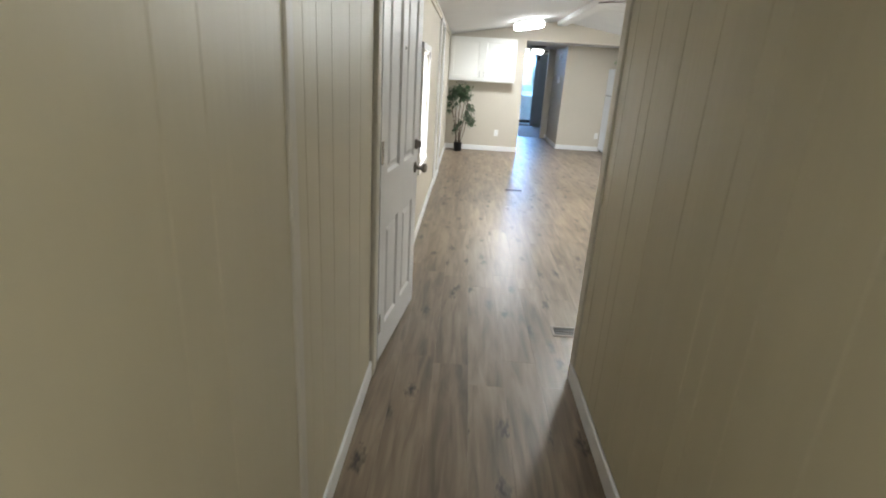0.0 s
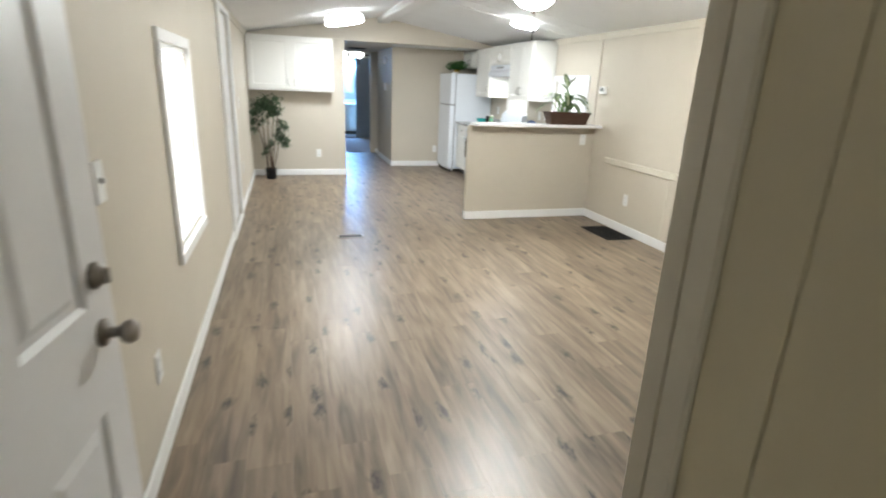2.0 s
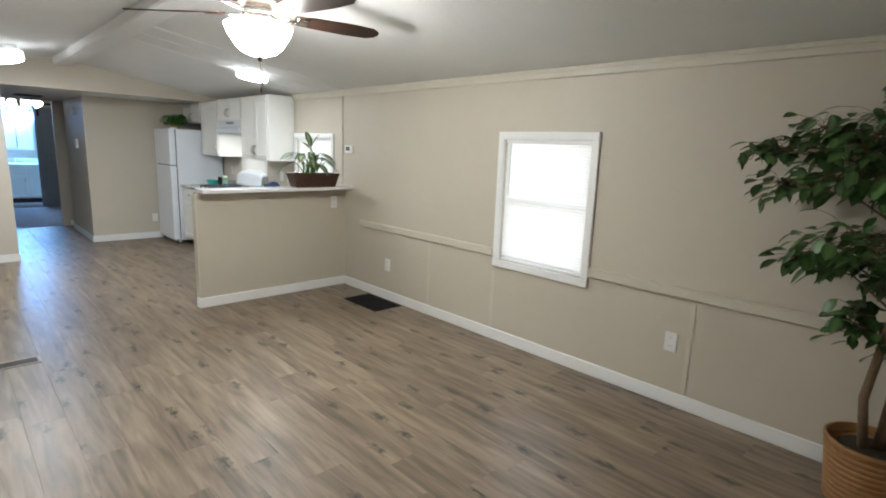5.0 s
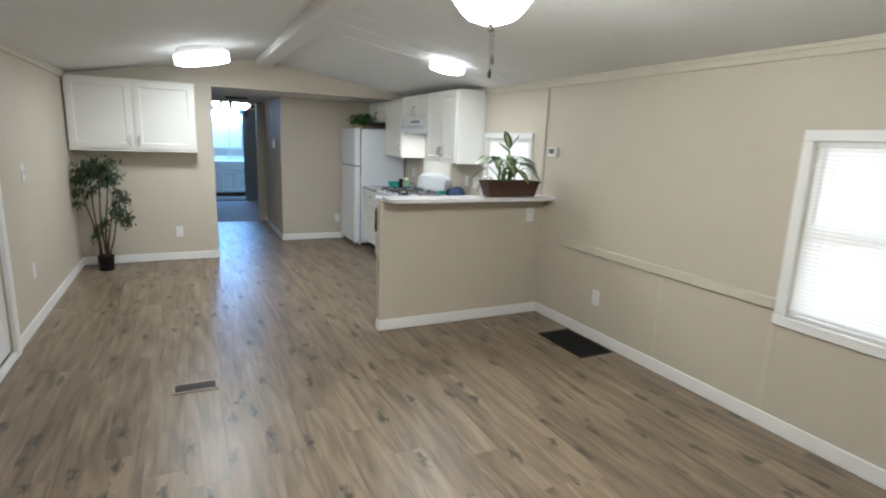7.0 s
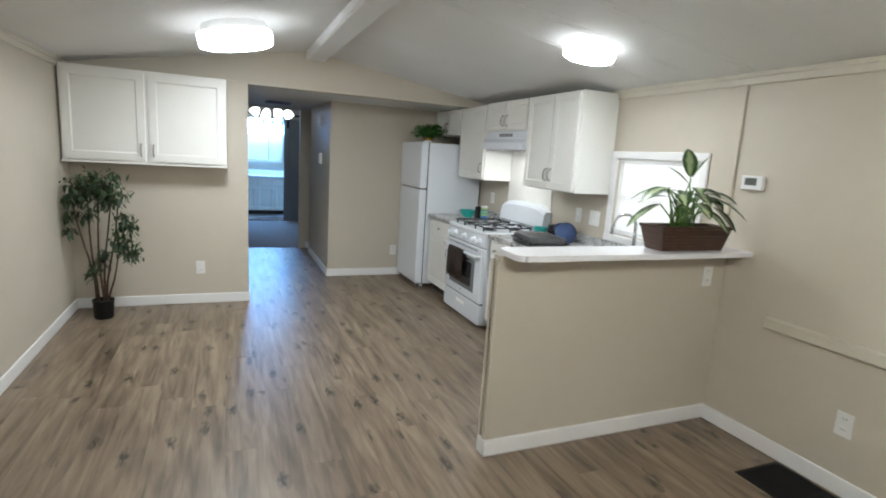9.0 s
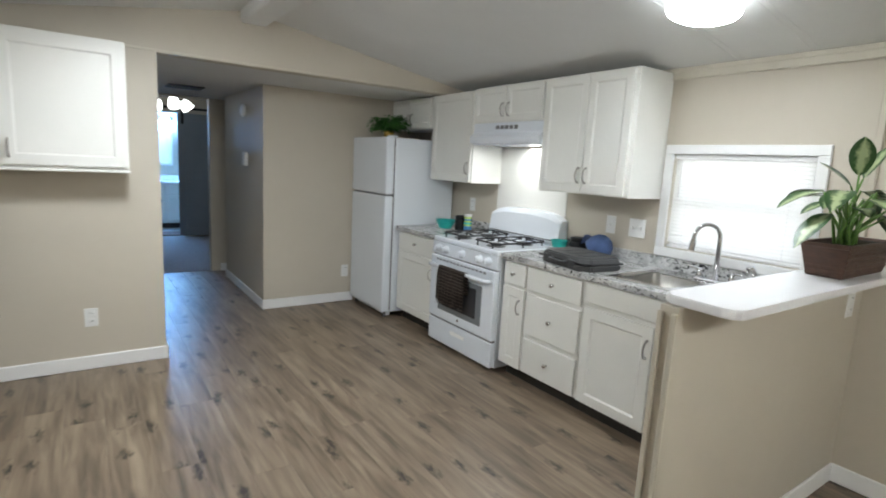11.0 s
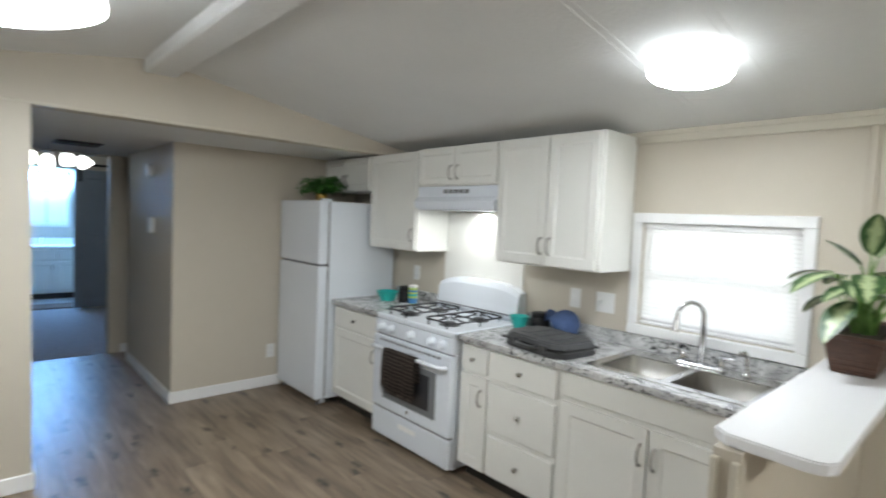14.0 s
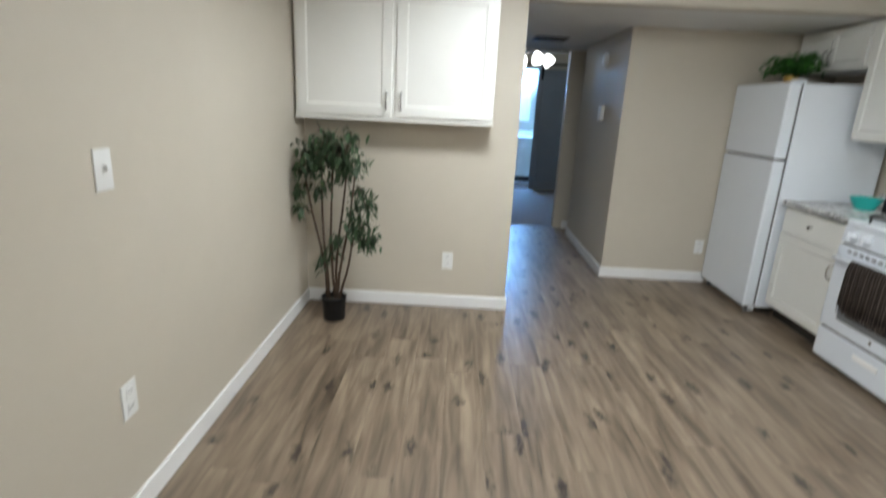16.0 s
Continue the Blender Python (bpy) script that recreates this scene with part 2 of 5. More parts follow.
def leaf_material(name, edge, middle, rough=0.4, width=0.3):
    """Green margin, paler middle after the leaf's own UV, blotched."""
    m = bpy.data.materials.new(name)
    m.use_nodes = True
    n, l = m.node_tree.nodes, m.node_tree.links
    b = n["Principled BSDF"]
    uv = n.new("ShaderNodeUVMap")
    sp = n.new("ShaderNodeSeparateXYZ")
    l.new(uv.outputs[0], sp.inputs[0])
    geo = n.new("ShaderNodeNewGeometry")
    t = n.new("ShaderNodeTexNoise")
    t.inputs["Scale"].default_value, t.inputs["Detail"].default_value = 45, 4
    l.new(geo.outputs["Position"], t.inputs[0])
    d = n.new("ShaderNodeMath")
    d.operation = "SUBTRACT"
    d.inputs[1].default_value = 0.5
    l.new(sp.outputs[0], d.inputs[0])
    a = n.new("ShaderNodeMath")
    a.operation = "ABSOLUTE"
    l.new(d.outputs[0], a.inputs[0])
    ad = n.new("ShaderNodeMath")
    ad.operation = "MULTIPLY_ADD"
    ad.inputs[1].default_value = 0.55
    l.new(t.outputs[0], ad.inputs[0]), l.new(a.outputs[0], ad.inputs[2])
    mr = n.new("ShaderNodeMapRange")
    mr.inputs[1].default_value, mr.inputs[2].default_value = width + 0.12, width + 0.32
    l.new(ad.outputs[0], mr.inputs[0])
    mix = n.new("ShaderNodeMix")
    mix.data_type = "RGBA"
    mix.inputs[6].default_value, mix.inputs[7].default_value = (*middle, 1), (*edge, 1)
    l.new(mr.outputs[0], mix.inputs[0])
    hs = n.new("ShaderNodeHueSaturation")
    r2 = n.new("ShaderNodeMapRange")
    r2.inputs[3].default_value, r2.inputs[4].default_value = 0.65, 1.35
    l.new(geo.outputs["Random Per Island"], r2.inputs[0]), l.new(r2.outputs[0], hs.inputs["Value"])
    l.new(mix.outputs[2], hs.inputs["Color"]), l.new(hs.outputs[0], b.inputs["Base Color"])
    b.inputs["Roughness"].default_value = rough
    return m


LEAF = leaf_material("ficus_leaf", (0.045, 0.11, 0.03), (0.075, 0.165, 0.042), 0.45)
LEAFD = leaf_material("dusty_dark_leaf", (0.024, 0.050, 0.020), (0.042, 0.085, 0.034), 0.6)
LEAFV = leaf_material("variegated_leaf", (0.026, 0.085, 0.018), (0.42, 0.50, 0.27), 0.4, 0.24)
STEM = material("green_stem", (0.12, 0.24, 0.05), 0.5)
FERN = leaf_material("fern_leaf", (0.03, 0.14, 0.02), (0.06, 0.2, 0.03), 0.5)


def towel_material():
    """Dark brown weave with paler checks across and along."""
    m = bpy.data.materials.new("brown_checked_towel")
    m.use_nodes = True
    n, l = m.node_tree.nodes, m.node_tree.links
    b = n["Principled BSDF"]
    geo = n.new("ShaderNodeNewGeometry")
    facs = []
    for way, scale, low in (("Z", 13, 0.80), ("Y", 15, 0.86)):
        w = n.new("ShaderNodeTexWave")
        w.bands_direction = way
        w.inputs["Scale"].default_value, w.inputs["Distortion"].default_value = scale, 0.5
        l.new(geo.outputs["Position"], w.inputs[0])
        r = n.new("ShaderNodeMapRange")
        r.inputs[1].default_value, r.inputs[2].default_value, r.inputs[4].default_value = low, 1.0, 0.6
        l.new(w.outputs[1], r.inputs[0])
        facs.append(r)
    add = n.new("ShaderNodeMath")
    add.operation = "ADD"
    l.new(facs[0].outputs[0], add.inputs[0]), l.new(facs[1].outputs[0], add.inputs[1])
    mix = n.new("ShaderNodeMix")
    mix.data_type = "RGBA"
    mix.inputs[6].default_value, mix.inputs[7].default_value = (0.035, 0.024, 0.020, 1), (0.22, 0.18, 0.155, 1)
    l.new(add.outputs[0], mix.inputs[0]), l.new(mix.outputs[2], b.inputs["Base Color"])
    b.inputs["Roughness"].default_value = 0.95
    return m


TOWEL = towel_material()


def slat_material():
    m = bpy.data.materials.new("white_vinyl_slat")
    m.use_nodes = True
    n, l = m.node_tree.nodes, m.node_tree.links
    out = n["Material Output"]
    b = n["Principled BSDF"]
    b.inputs["Base Color"].default_value, b.inputs["Roughness"].default_value = (0.85, 0.85, 0.84, 1), 0.45
    tr = n.new("ShaderNodeBsdfTranslucent")
    tr.inputs[0].default_value = (0.9, 0.9, 0.88, 1)
    mx = n.new("ShaderNodeMixShader")
    mx.inputs[0].default_value = 0.45
    l.new(b.outputs[0], mx.inputs[1]), l.new(tr.outputs[0], mx.inputs[2]), l.new(mx.outputs[0], out.inputs[0])
    return m


SLAT = slat_material()


def glass_material():
    m = bpy.data.materials.new("window_glass")
    m.use_nodes = True
    n, l = m.node_tree.nodes, m.node_tree.links
    tr, gl = n.new("ShaderNodeBsdfTransparent"), n.new("ShaderNodeBsdfGlossy")
    gl.inputs["Roughness"].default_value = 0.02
    mx = n.new("ShaderNodeMixShader")
    mx.inputs[0].default_value = 0.06
    l.new(tr.outputs[0], mx.inputs[1]), l.new(gl.outputs[0], mx.inputs[2]), l.new(mx.outputs[0], n["Material Output"].inputs[0])
    return m


GLASS = glass_material()

# ---- mesh helpers ----
BASE = {}


def thing(name, x, y, z, label, category, group=""):
    ob = new(name)
    ob.empty_display_size = 0.1
    ob.location = (x, y, z)
    BASE[ob.name] = Vector((x, y, z))
    return tagged(ob, label, category, group)


def part(name, bm, mat, parent=None, label="", smooth=False):
    """Link a bmesh, given in world metres, as one mesh object under a thing or part."""
    o = BASE[parent.name] if parent else Vector()
    bmesh.ops.translate(bm, verts=bm.verts, vec=-o)
    bmesh.ops.recalc_face_normals(bm, faces=bm.faces)
    me = bpy.data.meshes.new(name)
    bm.to_mesh(me)
    bm.free()
    if smooth:
        for p in me.polygons:
            p.use_smooth = True
    me.materials.append(mat)
    ob = new(name, me)
    BASE[ob.name] = o
    if parent:
        ob.parent = parent
    if label:
        ob["label"] = label
    return ob


def structure(name, bm, mat, label="", category=""):
    return tagged(part(name, bm, mat), label, category, kind="structure")


def box(bm, x0, x1, y0, y1, z0, z1, bevel=0.0, seg=1):
    m = Matrix.LocRotScale(((x0 + x1) / 2, (y0 + y1) / 2, (z0 + z1) / 2), None, (abs(x1 - x0), abs(y1 - y0), abs(z1 - z0)))
    r = bmesh.ops.create_cube(bm, size=1, matrix=m)
    if bevel:
        es = list({e for v in r["verts"] for e in v.link_edges})
        bmesh.ops.bevel(bm, geom=es, offset=bevel, segments=seg, affect="EDGES", profile=0.5)
    return bm


def nb(*a, **k):
    return box(bmesh.new(), *a, **k)


def lathe(bm, profile, x, y, z, n=24, m=None):
    """Turn a profile of (radius, height) round the z axis."""
    rings = []
    for r, h in profile:
        rings.append([bm.verts.new((r * math.cos(2 * math.pi * i / n), r * math.sin(2 * math.pi * i / n), h)) for i in range(n)])
    for a, b in zip(rings, rings[1:]):
        for i in range(n):
            bm.faces.new((a[i], a[(i + 1) % n], b[(i + 1) % n], b[i]))
    bm.faces.new(rings[0][::-1]), bm.faces.new(rings[-1])
    vs = [v for r in rings for v in r]
    bmesh.ops.transform(bm, matrix=Matrix.Translation((x, y, z)) @ (m or Matrix()), verts=vs)
    return bm


def tube(bm, pts, r0, r1=None, n=8):
    """A round bar swept along points."""
    pts = [Vector(p) for p in pts]
    r1 = r0 if r1 is None else r1
    rings = []
    for i, p in enumerate(pts):
        d = (pts[min(i + 1, len(pts) - 1)] - pts[max(i - 1, 0)]).normalized()
        u = d.orthogonal().normalized() if i == 0 else (u - d * u.dot(d)).normalized()
        w = d.cross(u)
        r = r0 + (r1 - r0) * i / (len(pts) - 1)
        rings.append([bm.verts.new(p + r * (u * math.cos(2 * math.pi * k / n) + w * math.sin(2 * math.pi * k / n))) for k in range(n)])
    for a, b in zip(rings, rings[1:]):
        for k in range(n):
            bm.faces.new((a[k], a[(k + 1) % n], b[(k + 1) % n], b[k]))
    bm.faces.new(rings[0][::-1]), bm.faces.new(rings[-1])
    return bm


def wall(bm, axis, d0, d1, a0, a1, z0, z1, holes=()):
    """A wall slab with rectangular openings. axis 'x': d across x, a along y."""
    sa = sorted({a0, a1, *[h[0] for h in holes], *[h[1] for h in holes]})
    sz = sorted({z0, z1, *[h[2] for h in holes], *[h[3] for h in holes]})
    for p, q in zip(sa, sa[1:]):
        for s, t in zip(sz, sz[1:]):
            if not any(h[0] <= (p + q) / 2 <= h[1] and h[2] <= (s + t) / 2 <= h[3] for h in holes):
                box(bm, *((d0, d1, p, q, s, t) if axis == "x" else (p, q, d0, d1, s, t)))
    bmesh.ops.remove_doubles(bm, verts=bm.verts, dist=1e-5)
    return bm


def panel_leaf(w, h, t, panels, raised=False, m=None, lip=0.010, deep=0.007):
    """A panelled leaf: x across, z up, its front at y = 0 and facing -y."""
    bm = bmesh.new()
    xs = sorted({0, w, *[p[0] for p in panels], *[p[1] for p in panels]})
    zs = sorted({0, h, *[p[2] for p in panels], *[p[3] for p in panels]})

    def ring(x0, x1, z0, z1, y):
        return [bm.verts.new(c) for c in ((x0, y, z0), (x1, y, z0), (x1, y, z1), (x0, y, z1))]

    for x0, x1 in zip(xs, xs[1:]):
        for z0, z1 in zip(zs, zs[1:]):
            rings = [ring(x0, x1, z0, z1, 0)]
            if any(p[0] <= (x0 + x1) / 2 <= p[1] and p[2] <= (z0 + z1) / 2 <= p[3] for p in panels):
                steps = [(lip, deep)] + ([(lip + 0.014, deep), (lip + 0.034, 0.002)] if raised else [])
                for o, y in steps:
                    rings.append(ring(x0 + o, x1 - o, z0 + o, z1 - o, y))
            for a, b in zip(rings, rings[1:]):
                for k in range(4):
                    bm.faces.new((a[k], a[(k + 1) % 4], b[(k + 1) % 4], b[k]))
            bm.faces.new(rings[-1])
    f, k = ring(0, w, 0, h, 0), ring(0, w, 0, h, t)
    for i in range(4):
        bm.faces.new((f[i], k[i], k[(i + 1) % 4], f[(i + 1) % 4]))
    bm.faces.new(k[::-1])
    bmesh.ops.remove_doubles(bm, verts=bm.verts, dist=1e-5)
    if m:
        bmesh.ops.transform(bm, matrix=m, verts=bm.verts)
    return bm


def leaf(bm, base, way, up, length, width, droop=0.3, cup=0.25, n=4):
    """One pointed leaf with a folded midrib and UVs."""
    uvl = bm.loops.layers.uv.verify()
    way = Vector(way).normalized()
    side = way.cross(Vector(up)).normalized()
    if side.length < 0.1:
        side = Vector((1, 0, 0))
    nrm = side.cross(way)
    rows = []
    for i in range(n + 1):
        s = i / n
        wd = width * 0.5 * (math.sin(math.pi * min(1, s * 0.93 + 0.05)) ** 0.8) if 0 < i < n else width * 0.02
        c = Vector(base) + way * length * s + Vector((0, 0, -1)) * droop * length * s * s
        rows.append(([bm.verts.new(c - side * wd + nrm * wd * cup), bm.verts.new(c), bm.verts.new(c + side * wd + nrm * wd * cup)], s))
    for (a, s), (b, t) in zip(rows, rows[1:]):
        for k in range(2):
            f = bm.faces.new((a[k], a[k + 1], b[k + 1], b[k]))
            f.smooth = True
            for lp, (u, v) in zip(f.loops, ((k / 2, s), ((k + 1) / 2, s), ((k + 1) / 2, t), (k / 2, t))):
                lp[uvl].uv = (u, v)


def bare(name, bm, mat, parent, label=""):
    """part() for leaves, whose two-sided sheets keep their own normals."""
    o = BASE[parent.name]
    bmesh.ops.translate(bm, verts=bm.verts, vec=-o)
    me = bpy.data.meshes.new(name)
    bm.to_mesh(me)
    bm.free()
    me.materials.append(mat)
    ob = new(name, me)
    BASE[ob.name] = o
    ob.parent = parent
    if label:
        ob["label"] = label
    return ob


# ---- structure ----
XW, XE = 0.045, 4.0          # inner faces of the long walls
RIDGE, EAVE = 2.40, 2.07     # ceiling heights
XR = 2.02
Y0, YB, YK, YEND = -1.5, 10.065, 10.98, 12.85


def ceil_z(x):
    return EAVE + (RIDGE - EAVE) * (1 - abs(x - XR) / (XE - XR))


structure("floor", nb(-0.1, 4.12, Y0 - 0.1, 12.89, -0.12, -0.012), KICK, "dark underlay below laminate flooring", "floor")
structure("floor_bedroom", nb(-0.1, 4.12, 12.89, 20.1, -0.12, 0.004), CARPET, "grey carpet floor of the back room", "floor")
structure("wall_west", wall(bmesh.new(), "x", -0.075, XW, Y0, 20.0, -0.02, 2.16,
          [(2.02, 2.80, 0.0, 1.98), (4.18, 4.87, 0.63, 1.58), (6.57, 7.33, 0.05, 2.0)]), WALL, "beige painted long wall with doors and window", "wall")
structure("wall_east", wall(bmesh.new(), "x", XE, 4.12, Y0, 20.0, -0.02, 2.16,
          [(4.04, 4.80, 0.655, 1.60), (7.25, 8.01, 1.0, 1.57)]), WALL, "beige painted long wall with two windows", "wall")
# unseen slabs, added to keep outside light out of both door openings
structure("entry_light_stop", nb(-0.14, -0.08, 1.9, 2.95, -0.02, 2.16), WALL, "unseen slab stopping outside light behind the open door", "wall")
structure("side_light_stop", nb(-0.14, -0.08, 6.4, 7.5, -0.02, 2.16), WALL, "unseen slab stopping outside light behind the side door", "wall")
structure("wall_corridor_end", nb(-0.1, 4.12, Y0 - 0.1, Y0, -0.02, 2.45), WALL, "plain beige wall closing the corridor", "wall")
structure("wall_corridor_partition", nb(1.051, 1.165, Y0, 2.046, -0.02, 2.30), WALL, "partition between corridor and living room", "wall")
structure("wall_living_south", nb(1.165, XE, 1.97, 2.09, -0.02, 2.45), WALL, "beige painted end wall of the living room", "wall")
structure("wall_dining_north", nb(XW, 1.45, YB, YB + 0.11, -0.02, 2.04), WALL, "beige wall below the hung cabinet", "wall")
structure("wall_header", nb(XW, XE, YB, YB + 0.11, 2.04, 2.45), WALL, "beige header beam wall below the vaulted ceiling", "wall")
structure("wall_kitchen_north", nb(2.37, XE, YK, YK + 0.11, -0.02, 2.045), WALL, "beige kitchen end wall beside the refrigerator", "wall")
structure("wall_hall_west", nb(1.34, 1.45, YB + 0.11, YEND, -0.02, 2.045), WALL, "beige hall wall", "wall")
structure("wall_hall_east", nb(2.37, 2.48, YK + 0.11, 12.5, -0.02, 2.045), WALL, "beige hall wall with thermostat", "wall")
structure("wall_hall_end", wall(bmesh.new(), "y", YEND, YEND + 0.11, XW, XE, -0.02, 2.45, [(1.45, 2.27, -0.02, 2.03)]), WALL, "beige hall end wall with an open doorway", "wall")
structure("wall_closet", nb(2.95, 3.05, 11.09, YEND, -0.02, 2.045), WALL, "beige side wall of the dark recess", "wall")
structure("wall_bedroom_north", wall(bmesh.new(), "y", 15.75, 15.85, XW, XE, -0.02, 2.45, [(1.5, 2.40, -0.02, 2.03)]), WALL, "pale wall with doorway to the bathroom", "wall")
structure("wall_bathroom_north", nb(XW, XE, 17.4, 17.5, -0.02, 2.45), WALL, "pale bathroom wall", "wall")
structure("ceiling_hall", nb(1.34, XE, YB + 0.11, YEND, 2.045, 2.09), CEIL, "flat white hall ceiling", "ceiling")
structure("ceiling_back", nb(XW, XE, YEND + 0.11, 17.4, 2.42, 2.5), CEIL, "flat white ceiling of the back rooms", "ceiling")

bm = bmesh.new()
for xa, xb in ((XW - 0.1, XR), (XR, XE + 0.1)):
    vs = [bm.verts.new((x, y, ceil_z(x) + dz)) for dz in (0, 0.05) for x, y in ((xa, Y0), (xb, Y0), (xb, YB + 0.05), (xa, YB + 0.05))]
    for q in ((0, 1, 2, 3), (7, 6, 5, 4), (0, 4, 5, 1), (1, 5, 6, 2), (2, 6, 7, 3), (3, 7, 4, 0)):
        bm.faces.new([vs[k] for k in q])
for y in (6.95, 7.305, 7.66):
    for y0, y1, deep in ((y, y + 0.010, 0.0018), (y + 0.034, y + 0.044, 0.0018)):
        vs = [bm.verts.new((x, yy, ceil_z(x) - dz)) for dz in (-0.01, deep) for x, yy in ((XR + 0.14, y0), (XE, y0), (XE, y1), (XR + 0.14, y1))]
        for q in ((0, 1, 2, 3), (7, 6, 5, 4), (0, 4, 5, 1), (1, 5, 6, 2), (2, 6, 7, 3), (3, 7, 4, 0)):
            bm.faces.new([vs[k] for k in q])
structure("ceiling", bm, CEIL, "vaulted textured white ceiling with panel battens", "ceiling")
structure("ridge_beam", nb(1.96, 2.14, 2.09, YB, 2.315, RIDGE + 0.02, bevel=0.012), CEIL, "white painted ridge beam", "beam")


def board(name, x0, x1, y0, y1, z0=0.0, z1=0.092, mat=WHITE, label="white painted baseboard", cat="baseboard", bev=0.005):
    return structure(name, nb(x0, x1, y0, y1, z0, z1, bevel=bev), mat, label, cat)


board("baseboard", XW, XW + 0.014, Y0, 1.93)
board("baseboard", XW, XW + 0.014, 2.87, 6.50)
board("baseboard", XW, XW + 0.014, 7.40, YB - 0.014)
board("baseboard", 1.031, 1.045, Y0, 2.056)
board("baseboard", 1.19, XE - 0.014, 2.09, 2.104)
board("baseboard", XE - 0.014, XE, 2.07, 6.985)
board("baseboard", XW, 1.464, YB - 0.014, YB)
board("baseboard", 1.45, 1.464, YB, YEND)
board("baseboard", 2.356, 3.27, YK - 0.014, YK)
board("baseboard", 2.356, 2.37, YK, 12.5)
board("baseboard", 2.37, 2.95, YEND - 0.014, YEND)
board("baseboard", 2.455, XE - 0.014, 6.971, 6.985)
board("baseboard", 2.456, 2.470, 6.971, 7.05)
for x0, x1 in ((XW, XW + 0.018), (XE - 0.018, XE)):
    board("crown_trim", x0, x1, 2.07, YB, 2.005, EAVE - 0.002, TRIMB, "beige painted crown strip", "trim")
    board("crown_trim", x0 if x0 < 1 else x0 - 0.008, x1 + (0.008 if x0 < 1 else 0), 2.07, YB, 2.045, EAVE + 0.002, TRIMB, "beige painted crown strip", "trim", 0.003)
for y0, y1 in ((2.07, 3.995), (4.845, 6.68)):
    board("chair_rail", XE - 0.026, XE, y0, y1, 0.685, 0.752, TRIMB, "beige painted chair rail", "trim", 0.008)
board("wall_batten", XE - 0.016, XE, 7.010, 7.040, 1.08, 2.045, WALL, "beige vertical wall batten", "trim", 0.004)
for yy in (3.28, 4.83, 5.6):
    board("wall_batten", XE - 0.004, XE, yy, yy + 0.03, 0.092, 0.685, TRIMB, "beige panel seam strip", "trim", 0.0015)
board("wall_batten", XW, XW + 0.012, 0.865, 0.915, 0.092, 2.05, TRIMB, "beige vertical wall batten", "trim", 0.004)
board("corner_trim", 1.040, 1.165, 2.046, 2.092, 0.0, 2.25, TRIMB, "beige corner post trim", "trim", 0.005)
board("corner_trim", 1.036, 1.051, 1.998, 2.044, 0.092, 2.2, TRIMB, "beige corner strip", "trim", 0.004)
board("header_trim", XW, XE, YB - 0.006, YB, 2.043, 2.058, TRIMB, "beige header edge strip", "trim", 0.002)

# corridor panelling: boards between V grooves
for name, x0, x1, cuts in (("wall_panelling_east", 1.045, 1.052, (-1.5, -1.1, -0.7, -0.4, -0.15, 0.05, 0.3, 0.5, 0.735, 0.88, 0.965, 1.18, 1.40, 1.605, 1.70, 1.90, 1.998)),
                           ("wall_panelling_west", XW, XW + 0.005, (-1.5, -1.1, -0.7, -0.3, 0.05, 0.40, 0.52, 0.865)),
                           ("wall_panelling_west", XW, XW + 0.005, (0.915, 1.0, 1.11, 1.26, 1.48, 1.66, 1.90))):
    root = thing(name, x0, cuts[0], 0.09, "beige painted wood panelling with grooves", "panelling")
    root["kind"] = "structure"
    for a, b in zip(cuts, cuts[1:]):
        part("panel", nb(x0, x1, a + 0.0008, b - 0.0008, 0.092, 2.12, bevel=0.0013), PANEL, root)


